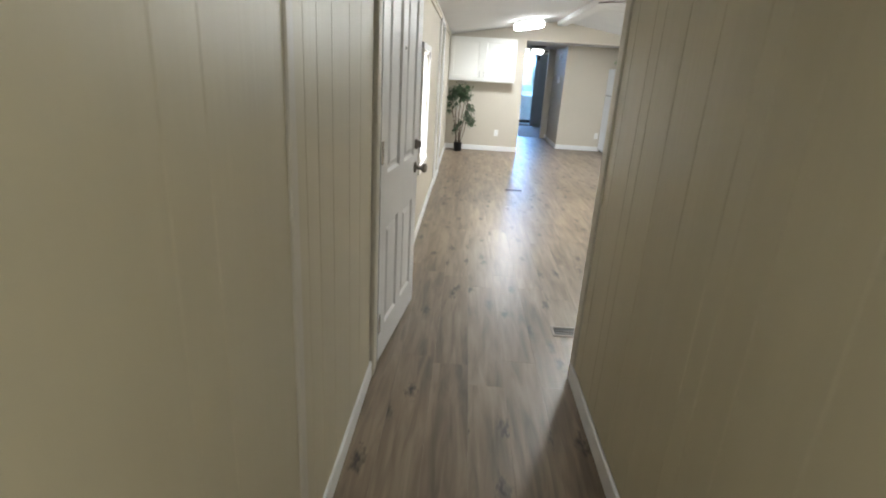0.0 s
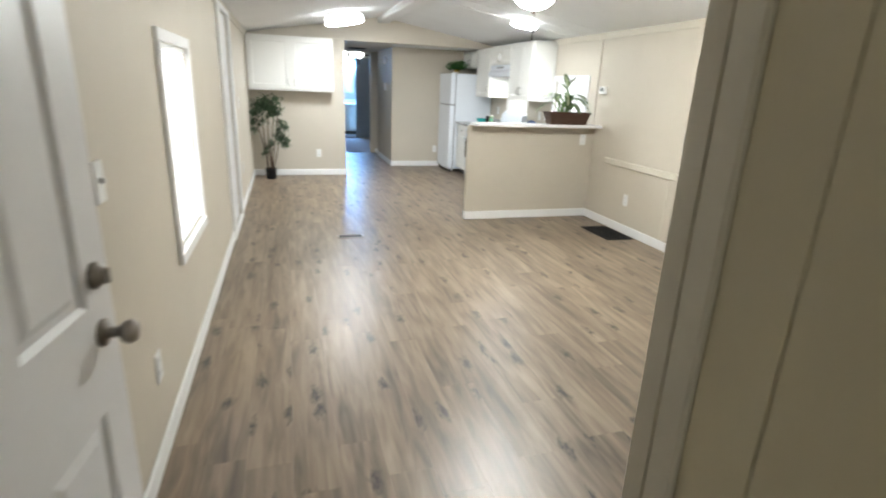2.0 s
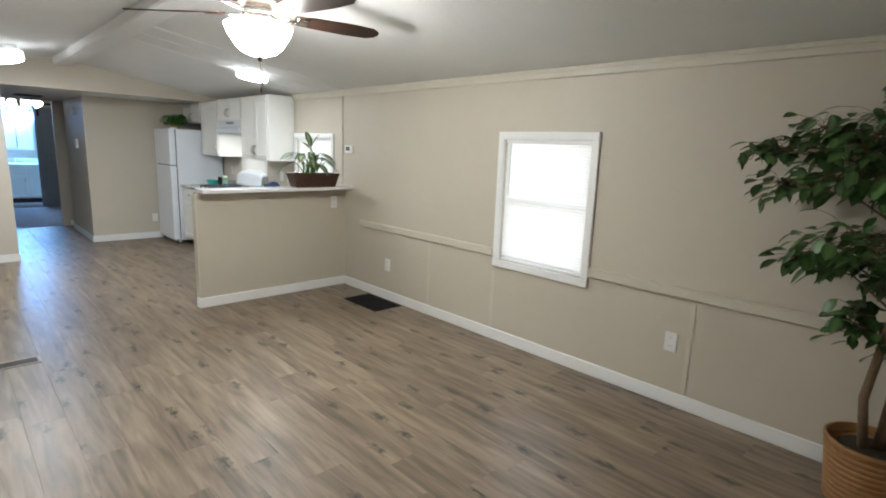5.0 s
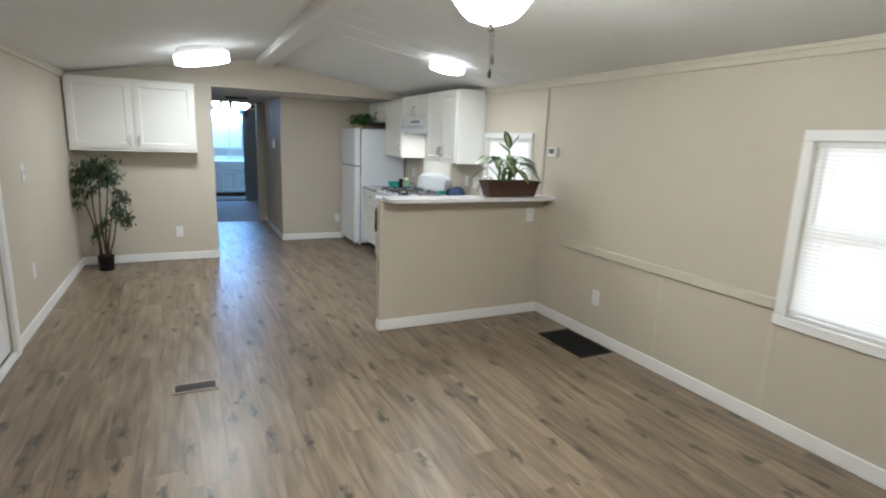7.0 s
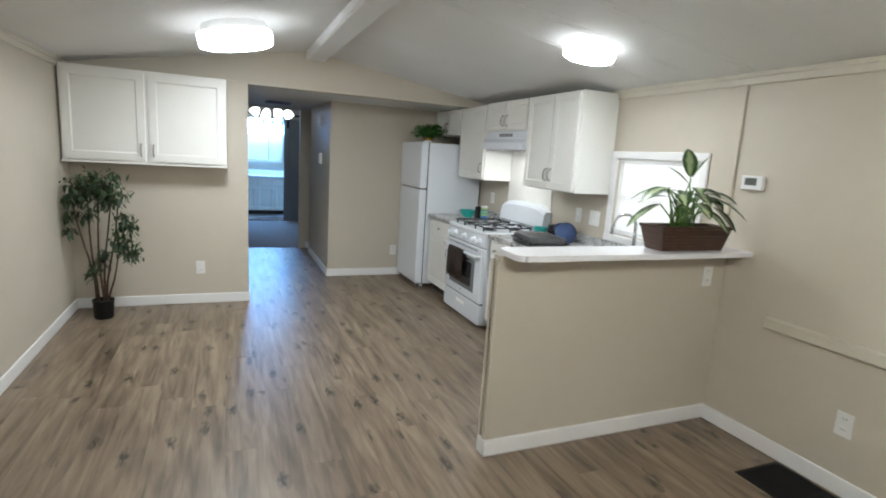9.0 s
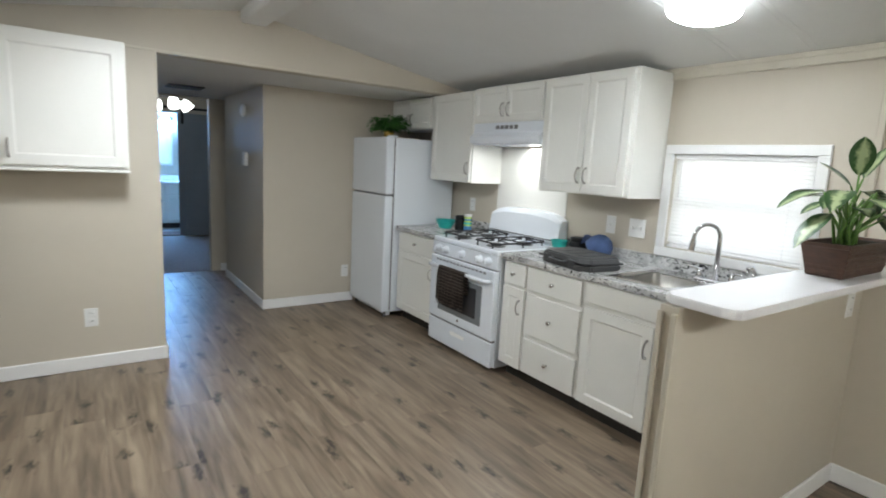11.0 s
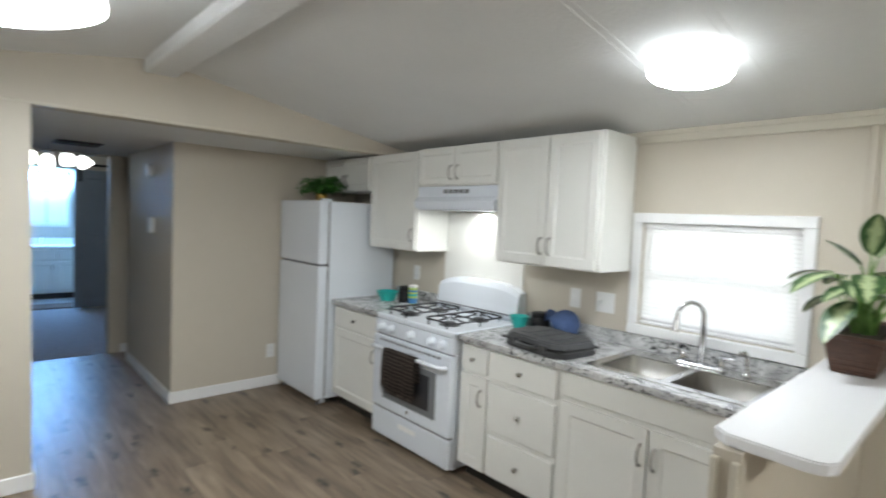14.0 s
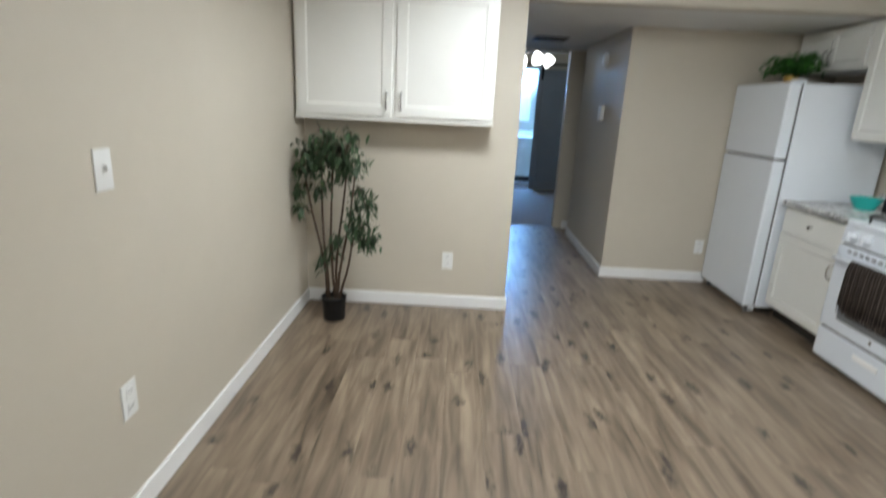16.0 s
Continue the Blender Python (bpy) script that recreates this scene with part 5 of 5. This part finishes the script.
def corner_plant():
    rnd = random.Random(9)
    bx, by = 0.305, 9.75
    t = thing("artificial_tree", bx, by, 0, "slim dark green artificial tree in a black pot", "potted tree")
    part("pot", lathe(bmesh.new(), [(0.066, 0), (0.07, 0.005), (0.077, 0.145), (0.081, 0.148), (0.081, 0.16), (0.072, 0.16), (0.07, 0.135), (0.01, 0.134)], bx, by, 0.0, 28), BLACKP, t, "black plastic pot", True)
    part("soil", lathe(bmesh.new(), [(0.068, 0), (0.02, 0.008)], bx, by, 0.136, 18), SOIL, t)
    stems = []
    for x0, x1, b, h, q in ((-0.05, -0.20, 0.02, 1.06, 0.3), (-0.04, -0.10, 0.06, 1.10, 1.5), (0.0, -0.01, -0.02, 1.16, 2.2), (0.02, 0.08, 0.04, 1.12, 3.0), (0.035, 0.15, 0.0, 1.0, 4.0), (0.045, 0.16, -0.03, 0.60, 5.0)):
        pts = [Vector((bx + x0 + (x1 - x0) * s ** 1.5 + 0.012 * math.sin(q + 6 * s), by + b * s + 0.012 * math.cos(q + 6 * s), 0.13 + (h - 0.13) * s)) for s in (0, 0.2, 0.4, 0.6, 0.8, 1)]
        part("stem", tube(bmesh.new(), pts, 0.0095, 0.005, 7), BARKD, t, "", True)
        stems.append(pts)
    crown, twigs = bmesh.new(), bmesh.new()
    # leafy tufts: offset across, height, spread, number of leaves
    for dx, z, sp, count in ((-0.05, 1.12, 0.10, 150), (0.06, 1.10, 0.10, 150), (-0.14, 1.08, 0.09, 120), (0.0, 1.02, 0.11, 130), (0.10, 1.00, 0.08, 90), (-0.19, 0.99, 0.07, 80),
                              (-0.21, 0.86, 0.045, 40), (-0.22, 0.74, 0.04, 36), (0.17, 0.86, 0.06, 46), (0.21, 0.78, 0.05, 44), (0.17, 0.64, 0.07, 80), (0.22, 0.54, 0.06, 80),
                              (0.13, 0.71, 0.05, 36), (-0.10, 0.84, 0.06, 34), (-0.02, 0.46, 0.05, 34), (-0.08, 0.38, 0.035, 20), (0.03, 0.56, 0.045, 30), (0.12, 1.20, 0.03, 26)):
        cen = Vector((max(bx + dx, XW + 0.045), by + rnd.uniform(-0.05, 0.05), z))
        near = min((p for ps in stems for p in ps[1:]), key=lambda p: (p - cen).length + 0.5 * max(0.0, p.z - cen.z))
        tube(twigs, [near, (near + cen) / 2 + Vector((0, 0, 0.03)), cen], 0.004, 0.002, 5)
        for j in range(count):
            p = cen + Vector((rnd.gauss(0, 0.6), rnd.gauss(0, 0.6), rnd.gauss(0, 0.55))) * sp
            w = Vector((rnd.uniform(-1, 1), rnd.uniform(-1, 1), rnd.uniform(-1.3, 0.0))).normalized()
            ln = rnd.uniform(0.04, 0.062)
            e = p + w * ln
            if min(e.x, p.x) < XW + 0.006 or max(e.y, p.y) > YB - 0.01 or max(e.z, p.z) > 1.27:
                continue
            if j % 4 == 0:
                tube(twigs, [cen, (cen + p) / 2 + Vector((0, 0, 0.01)), p], 0.0018, 0.001, 3)
            leaf(crown, p, w, (0, 0, 1), ln, ln * 0.42, 0.25, 0.2, 3)
    part("twig_spray", twigs, BARKD, t, "", True)["kind"] = "stuff"
    bare("crown", crown, LEAFD, t, "small dusty green leaves")


def bar_plant():
    rnd = random.Random(21)
    cx, cy, z0 = 3.60, 6.945, 1.0805
    t = thing("potted_dieffenbachia", cx, cy, z0, "variegated leafy houseplant in a brown trough planter", "houseplant")
    pb = bmesh.new()
    rings = []
    for hx, hy, z in ((0.215, 0.058, 0.0), (0.22, 0.062, 0.004), (0.252, 0.080, 0.118), (0.258, 0.086, 0.120), (0.258, 0.086, 0.135), (0.244, 0.072, 0.135), (0.238, 0.068, 0.11)):
        rings.append([pb.verts.new((cx + sx * hx, cy + sy * hy, z0 + z)) for sx, sy in ((-1, -1), (1, -1), (1, 1), (-1, 1))])
    for a, b in zip(rings, rings[1:]):
        for k in range(4):
            pb.faces.new((a[k], a[(k + 1) % 4], b[(k + 1) % 4], b[k]))
    pb.faces.new(rings[0][::-1]), pb.faces.new(rings[-1])
    part("planter", pb, BROWNP, t, "dark brown woven trough")
    for k in range(6):
        w = bmesh.new()
        e = 0.0045 * k
        box(w, cx - 0.224 - e * 1.05, cx + 0.224 + e * 1.05, cy - 0.065 - e * 0.75, cy + 0.065 + e * 0.75, z0 + 0.006 + 0.019 * k, z0 + 0.019 + 0.019 * k, bevel=0.004)
        part("weave_band", w, BROWNP, t)
    part("moss", nb(cx - 0.236, cx + 0.236, cy - 0.066, cy + 0.066, z0 + 0.10, z0 + 0.124, bevel=0.008), SOIL, t)
    # leaves: heading, stem lean, stem height, upturn, length
    for ang, lean, tall, up, ln in ((200, 0.02, 0.28, 2.6, 0.20), (320, 0.05, 0.27, 1.9, 0.19), (182, 0.16, 0.22, 0.25, 0.21), (170, 0.10, 0.13, -0.1, 0.20), (232, 0.10, 0.19, 0.35, 0.19),
                                    (258, 0.06, 0.20, 0.3, 0.18), (285, 0.08, 0.21, 0.3, 0.19), (300, 0.14, 0.18, 0.1, 0.21), (330, 0.13, 0.21, 0.3, 0.20), (352, 0.10, 0.22, 0.35, 0.19),
                                    (10, 0.09, 0.18, 0.1, 0.17), (40, 0.08, 0.20, 0.35, 0.19), (75, 0.08, 0.21, 0.4, 0.19), (110, 0.10, 0.20, 0.3, 0.20), (140, 0.13, 0.21, 0.25, 0.21),
                                    (275, 0.11, 0.12, -0.1, 0.17), (345, 0.16, 0.13, -0.2, 0.19), (60, 0.11, 0.12, 0.0, 0.17), (215, 0.05, 0.15, 0.5, 0.16), (125, 0.05, 0.24, 0.9, 0.18),
                                    (190, 0.07, 0.19, 0.4, 0.18), (240, 0.12, 0.15, 0.2, 0.17), (268, 0.03, 0.17, 0.5, 0.16), (310, 0.06, 0.19, 0.45, 0.17), (30, 0.05, 0.16, 0.5, 0.16),
                                    (90, 0.05, 0.18, 0.6, 0.17), (155, 0.07, 0.17, 0.35, 0.18), (225, 0.08, 0.22, 0.5, 0.17)):
        ln *= 0.92
        ang = radians(ang + rnd.uniform(-8, 8))
        d = Vector((math.cos(ang), math.sin(ang), 0))
        foot = Vector((cx - 0.03 + rnd.uniform(-0.07, 0.07), cy + rnd.uniform(-0.03, 0.03), z0 + 0.115))
        head = foot + d * lean + Vector((0, 0, tall))
        w = (d + Vector((0, 0, up if up > 0.8 else up - 0.22))).normalized()
        if max(head.x, (head + w * ln).x) > 3.97:
            ln *= 0.75
            head.x = min(head.x, 3.97 - max(0.0, w.x) * ln)
        part("stem", tube(bmesh.new(), [foot, (foot + head) / 2 + d * -0.015, head], 0.006, 0.0035, 6), STEM, t, "", True)
        b = bmesh.new()
        leaf(b, head, w, (-d.x * 0.6, -d.y * 0.6, 1), ln, ln * 0.47, 0.12 if up > 0.8 else 0.42, 0.16, 9)
        bare("leaf", b, LEAFV, t)


def fridge_fern():
    rnd = random.Random(2)
    cx, cy, z0 = 3.44, 10.62, 1.651
    t = thing("potted_fern", cx, cy, z0, "bushy green fern in a small brass pot", "houseplant")
    part("pot", lathe(bmesh.new(), [(0.03, 0), (0.045, 0.02), (0.05, 0.05), (0.045, 0.065), (0.01, 0.06)], cx, cy, z0, 20), BRASS, t, "small brass pot", True)
    c = bmesh.new()
    for k in range(64):
        ang = rnd.uniform(0, 2 * math.pi)
        rr, lift = rnd.uniform(0.10, 0.27), rnd.uniform(0.05, 0.16)
        for q in np.linspace(0.2, 1, 8):
            p = Vector((cx + math.cos(ang) * rr * q * 0.65, cy + math.sin(ang) * rr * q, z0 + 0.05 + lift * math.sin(q * 2.6)))
            for sg in (-1, 1):
                w = Vector((math.cos(ang + sg * 1.0), math.sin(ang + sg * 1.0), rnd.uniform(-0.7, 0.5)))
                p.x, p.y = min(max(p.x, 3.28), 3.64), min(max(p.y, 10.27), 10.93)
                p.z = max(p.z, z0 + 0.03)
                leaf(c, p, w, (rnd.uniform(-0.5, 0.5), rnd.uniform(-0.5, 0.5), 1), rnd.uniform(0.035, 0.06), 0.024, 0.2, 0.1, 2)
    bare("fronds", c, FERN, t, "bright green fern fronds")


ficus()
corner_plant()
bar_plant()
fridge_fern()


# ---- things on the worktops ----
def bowl(x, y, r):
    t = thing("plastic_bowl", x, y, TOP, "small teal plastic bowl on the worktop", "bowl", "teal bowls")
    part("shell", lathe(bmesh.new(), [(r * 0.6, 0), (r * 0.62, 0.006), (r * 0.9, 0.05), (r, 0.075), (r * 1.03, 0.077), (r * 0.97, 0.074), (r * 0.85, 0.05), (r * 0.3, 0.012)], x, y, TOP, 28), TEAL, t, "", True)


bowl(3.72, 10.0, 0.09)
bowl(3.83, 8.72, 0.062)
j = thing("candle_jar", 3.79, 9.87, TOP, "squat black glass jar with a lid", "jar", "black jars")
part("jar", lathe(bmesh.new(), [(0.044, 0), (0.048, 0.006), (0.048, 0.085), (0.042, 0.095), (0.042, 0.098)], 3.79, 9.87, TOP, 24), BLACKP, j, "", True)
part("lid", lathe(bmesh.new(), [(0.046, 0.098), (0.046, 0.125), (0.03, 0.13)], 3.79, 9.87, TOP, 24), BLACKP, j, "", True)
j = thing("candle_jar", 3.905, 8.61, TOP, "squat black glass jar with a lid", "jar", "black jars")
part("jar", lathe(bmesh.new(), [(0.055, 0), (0.062, 0.006), (0.062, 0.072), (0.052, 0.082)], 3.905, 8.61, TOP, 24), BLACKP, j, "", True)
part("lid", lathe(bmesh.new(), [(0.057, 0.082), (0.057, 0.108), (0.04, 0.112)], 3.905, 8.61, TOP, 24), BLACKP, j, "", True)
j = thing("spice_tin", 3.80, 9.775, TOP, "round tin with a green and blue label", "tin")
part("can", lathe(bmesh.new(), [(0.034, 0), (0.035, 0.003), (0.035, 0.13), (0.03, 0.135)], 3.80, 9.775, TOP, 24), LABELG, j, "", True)
for z0, z1, mt in ((0.004, 0.045, LABELB), (0.062, 0.078, TEAL), (0.094, 0.108, LABELB)):
    part("label_band", lathe(bmesh.new(), [(0.0358, z0), (0.0358, z1)], 3.80, 9.775, TOP, 24), mt, j)
part("lid", lathe(bmesh.new(), [(0.036, 0.128), (0.036, 0.146), (0.02, 0.148)], 3.80, 9.775, TOP, 24), PLASTW, j, "", True)

CM = pose(3.53, 8.27, TOP, 0, 0, 82) @ Matrix.Diagonal((1.12, 1.15, 0.92, 1))
cs = thing("tool_case", 3.56, 8.27, TOP, "flat charcoal moulded plastic tool case", "case")
for nm, z0, z1, g in (("lower_shell", 0.002, 0.042, 0.0), ("upper_shell", 0.046, 0.085, 0.0)):
    b = bmesh.new()
    out = [(-0.20, -0.10), (-0.15, -0.14), (0.15, -0.14), (0.20, -0.10), (0.20, 0.09), (0.14, 0.14), (-0.14, 0.14), (-0.20, 0.09)]
    k = 0.93 if nm == "upper_shell" else 1.0
    lo, hi = [b.verts.new((x, y, z0)) for x, y in out], [b.verts.new((x * k, y * k, z1)) for x, y in out]
    b.faces.new(lo[::-1]), b.faces.new(hi)
    for i in range(8):
        b.faces.new((lo[i], lo[(i + 1) % 8], hi[(i + 1) % 8], hi[i]))
    bmesh.ops.bevel(b, geom=b.edges[:], offset=0.008, segments=2, affect="EDGES")
    bmesh.ops.transform(b, matrix=CM, verts=b.verts)
    part(nm, b, CASEM, cs)
for q in ((-0.19, 0.19, -0.132, 0.132, 0.04, 0.048),):
    b = nb(*q)
    bmesh.ops.transform(b, matrix=CM, verts=b.verts)
    part("seam", b, BLACKP, cs)
for u in (-0.10, 0.10):
    b = nb(u - 0.022, u + 0.022, 0.134, 0.147, 0.022, 0.066, bevel=0.004)
    bmesh.ops.transform(b, matrix=CM, verts=b.verts)
    part("latch", b, CASEM, cs)
b = tube(bmesh.new(), [(-0.06, 0.135, 0.044), (-0.05, 0.165, 0.044), (0.05, 0.165, 0.044), (0.06, 0.135, 0.044)], 0.009, n=8)
bmesh.ops.transform(b, matrix=CM, verts=b.verts)
part("handle", b, CASEM, cs, "", True)
for u in (-0.09, 0.0, 0.09):
    b = nb(u - 0.028, u + 0.028, -0.08, 0.08, 0.084, 0.0885, bevel=0.003)
    bmesh.ops.transform(b, matrix=CM, verts=b.verts)
    part("rib", b, CASEM, cs)

cap = thing("baseball_cap", 3.87, 8.41, TOP, "faded blue denim baseball cap lying on its brim", "cap")
KM = pose(3.87, 8.41, TOP + 0.062, 25, -35, 60)
b = bmesh.new()
lathe(b, [(0.088, -0.02), (0.09, 0.0), (0.086, 0.035), (0.07, 0.07), (0.045, 0.092), (0.012, 0.102)], 0, 0, 0, 24)
bmesh.ops.transform(b, matrix=KM, verts=b.verts)
part("crown", b, DENIM, cap, "", True)
b = bmesh.new()
ins = [b.verts.new((0.088 * math.cos(a), 0.088 * math.sin(a), -0.018)) for a in np.linspace(-1.1, 1.1, 12)]
out = [b.verts.new(((0.088 + 0.075 * math.cos(a * 1.2)) * math.cos(a), (0.088 + 0.03 * math.cos(a)) * math.sin(a), -0.026 - 0.02 * a * a)) for a in np.linspace(-1.1, 1.1, 12)]
for k in range(11):
    b.faces.new((ins[k], ins[k + 1], out[k + 1], out[k]))
bmesh.ops.solidify(b, geom=b.faces[:], thickness=0.003)
bmesh.ops.transform(b, matrix=KM, verts=b.verts)
part("brim", b, DENIM, cap, "", True)

# ---- back rooms ----
bd = thing("barn_door", 2.65, 15.69, 0.03, "grey sliding barn door on a black rail", "door")
part("leaf", panel_leaf(0.74, 2.0, 0.035, [(0.10, 0.64, 0.12, 0.95), (0.10, 0.64, 1.07, 1.88)], False, pose(2.32, 15.68, 0.03)), GREYDOOR, bd)
part("rail", nb(1.35, 3.3, 15.655, 15.667, 2.085, 2.12, bevel=0.002), BLACKP, bd, "black steel rail")
for xx in (2.39, 2.98):
    hg = part("hanger", nb(xx - 0.02, xx + 0.02, 15.669, 15.677, 1.86, 2.12, bevel=0.003), BLACKP, bd, "black steel strap hanger")
    part("roller", lathe(bmesh.new(), [(0.032, 0), (0.038, 0.004), (0.038, 0.014), (0.03, 0.018)], xx, 15.668, 2.14, 18, Matrix.Rotation(radians(90), 4, "X")), BLACKP, hg)
tagged(part("threshold_mat", nb(1.5, 2.40, 15.86, 16.3, 0.004, 0.02, bevel=0.004), RUG), "dark brown mat in the bathroom doorway", "mat")
vn = thing("bathroom_vanity", 2.05, 17.1, 0.004, "white bathroom vanity with a basin top", "vanity")
part("body", nb(1.5, 2.6, 16.84, 17.39, 0.10, 0.81), CABW, vn)
part("toe_kick", nb(1.52, 2.58, 16.91, 17.39, 0.004, 0.10), KICK, vn)
part("top", nb(1.48, 2.62, 16.81, 17.39, 0.81, 0.85, bevel=0.006), WHITE, vn)
part("upstand", nb(1.48, 2.62, 17.37, 17.39, 0.85, 0.95, bevel=0.004), WHITE, vn)
for a in (1.52, 1.88, 2.24):
    d = part("door", panel_leaf(0.34, 0.48, 0.018, [(0.05, 0.29, 0.05, 0.43)], False, pose(a, 16.822, 0.12)), CABW, vn)
    part("handle", tube(bmesh.new(), [(a + 0.30, 16.822, 0.48), (a + 0.30, 16.80, 0.49), (a + 0.30, 16.80, 0.55), (a + 0.30, 16.822, 0.56)], 0.005, n=6), CHROME, d)
    part("drawer", nb(a, a + 0.34, 16.822, 16.84, 0.63, 0.79, bevel=0.005), CABW, vn)
part("tap", tube(bmesh.new(), [(2.08, 17.28, 0.85), (2.08, 17.28, 0.97), (2.08, 17.23, 0.99), (2.08, 17.18, 0.96)], 0.013, n=8), POLISH, vn, "", True)
# bathroom mirror: its panes glow blue instead of reflecting
mi = thing("bathroom_mirror", 2.03, 17.4, 1.14, "white framed bathroom mirror with glowing blue panes", "window")
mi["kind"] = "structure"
part("frame", wall(bmesh.new(), "y", 17.365, 17.398, 1.60, 2.45, 1.14, 1.79, [(1.655, 2.395, 1.195, 1.735)]), WHITE, mi)
part("stile", nb(2.145, 2.165, 17.370, 17.392, 1.195, 1.735, bevel=0.002), GREYDOOR, mi)
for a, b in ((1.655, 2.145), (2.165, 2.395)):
    part("pane", nb(a, b, 17.380, 17.388, 1.195, 1.735), MIRRORGLOW, mi, "pane glowing blue in place of a reflection")
vl = thing("vanity_light", 2.1, 17.36, 1.98, "vanity light bar with a strong blue glow", "wall lamp")
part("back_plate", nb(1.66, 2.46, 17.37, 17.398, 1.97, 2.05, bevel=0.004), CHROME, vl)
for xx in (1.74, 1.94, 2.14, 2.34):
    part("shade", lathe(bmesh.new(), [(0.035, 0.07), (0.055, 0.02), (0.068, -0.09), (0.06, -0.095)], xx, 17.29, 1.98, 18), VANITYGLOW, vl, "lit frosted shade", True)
    part("arm", tube(bmesh.new(), [(xx, 17.37, 2.02), (xx, 17.31, 2.06), (xx, 17.29, 2.045)], 0.008, n=6), CHROME, vl)
BX, BY = 1.98, 14.25
bf = thing("bedroom_fan", BX, BY, 2.42, "dark ceiling fan with lit glass shades", "ceiling fan")
part("motor", lathe(bmesh.new(), [(0.06, 0.0), (0.06, -0.06), (0.13, -0.08), (0.13, -0.17), (0.06, -0.20), (0.05, -0.28)], BX, BY, 2.42, 24), BRONZE, bf, "", True)
for k in range(5):
    b = nb(0.15, 0.62, -0.06, 0.06, -0.004, 0.004, bevel=0.003)
    bmesh.ops.transform(b, matrix=pose(BX, BY, 2.27, 0, 0, 20 + 72 * k) @ pose(0, 0, 0, 10), verts=b.verts)
    part("blade", b, BLADE, bf)
for a in (15, 105, 195, 285):
    c, q = math.cos(radians(a)), math.sin(radians(a))
    part("arm", tube(bmesh.new(), [(BX + c * 0.04, BY + q * 0.04, 2.15), (BX + c * 0.16, BY + q * 0.16, 2.13), (BX + c * 0.24, BY + q * 0.24, 2.10)], 0.012, n=8), BRONZE, bf)
    tip = Matrix.Rotation(radians(a), 4, "Z") @ Matrix.Rotation(radians(-38), 4, "Y")
    part("shade", lathe(bmesh.new(), [(0.03, 0.03), (0.055, 0.0), (0.075, -0.06), (0.08, -0.10), (0.07, -0.105)], BX + c * 0.25, BY + q * 0.25, 2.085, 18, tip), FANGLOW, bf, "lit frosted shade", True)
hv = thing("ceiling_vent", 1.88, 11.9, 2.044, "grey metal ceiling vent in the hall", "vent")
part("frame", nb(1.72, 2.04, 11.75, 12.05, 2.034, 2.044, bevel=0.003), GRATE, hv)
for k in range(7):
    part("slat", nb(1.74, 2.02, 11.775 + k * 0.036, 11.797 + k * 0.036, 2.028, 2.035), GRATE, hv)

# ---- laminate planks, laid along y ----
PW, PL = 0.178, 1.22
pm = bpy.data.meshes.new("plank")
b = nb(0.0001, PW - 0.0001, 0.0001, PL - 0.0001, -0.011, 0.0)
top = [e for e in b.edges if all(v.co.z > -0.001 for v in e.verts)]
bmesh.ops.bevel(b, geom=top, offset=0.0005, segments=1, affect="EDGES")
b.to_mesh(pm)
b.free()
pm.materials.append(FLOOR)
fl = bpy.data.objects["floor"]
rnd = random.Random(5)
x = XW - 0.05
while x < XE:
    y = -0.6 - rnd.uniform(0, 1.2)
    while y < 12.87:
        inside = (x < 1.1 or y + PL > 2.05) and y + PL < 12.90 and (y < 11.1 or (1.2 < x < 3.0))
        if inside:
            p = new("plank", pm)
            p.parent = fl
            p.location = (x, y, 0)
        elif y < 12.89 < y + PL and 1.2 < x < 3.0:
            b = nb(x + 0.0006, x + PW - 0.0006, y + 0.0006, 12.89, -0.011, 0.0)
            part("plank", b, FLOOR, fl)
        y += PL
    x += PW
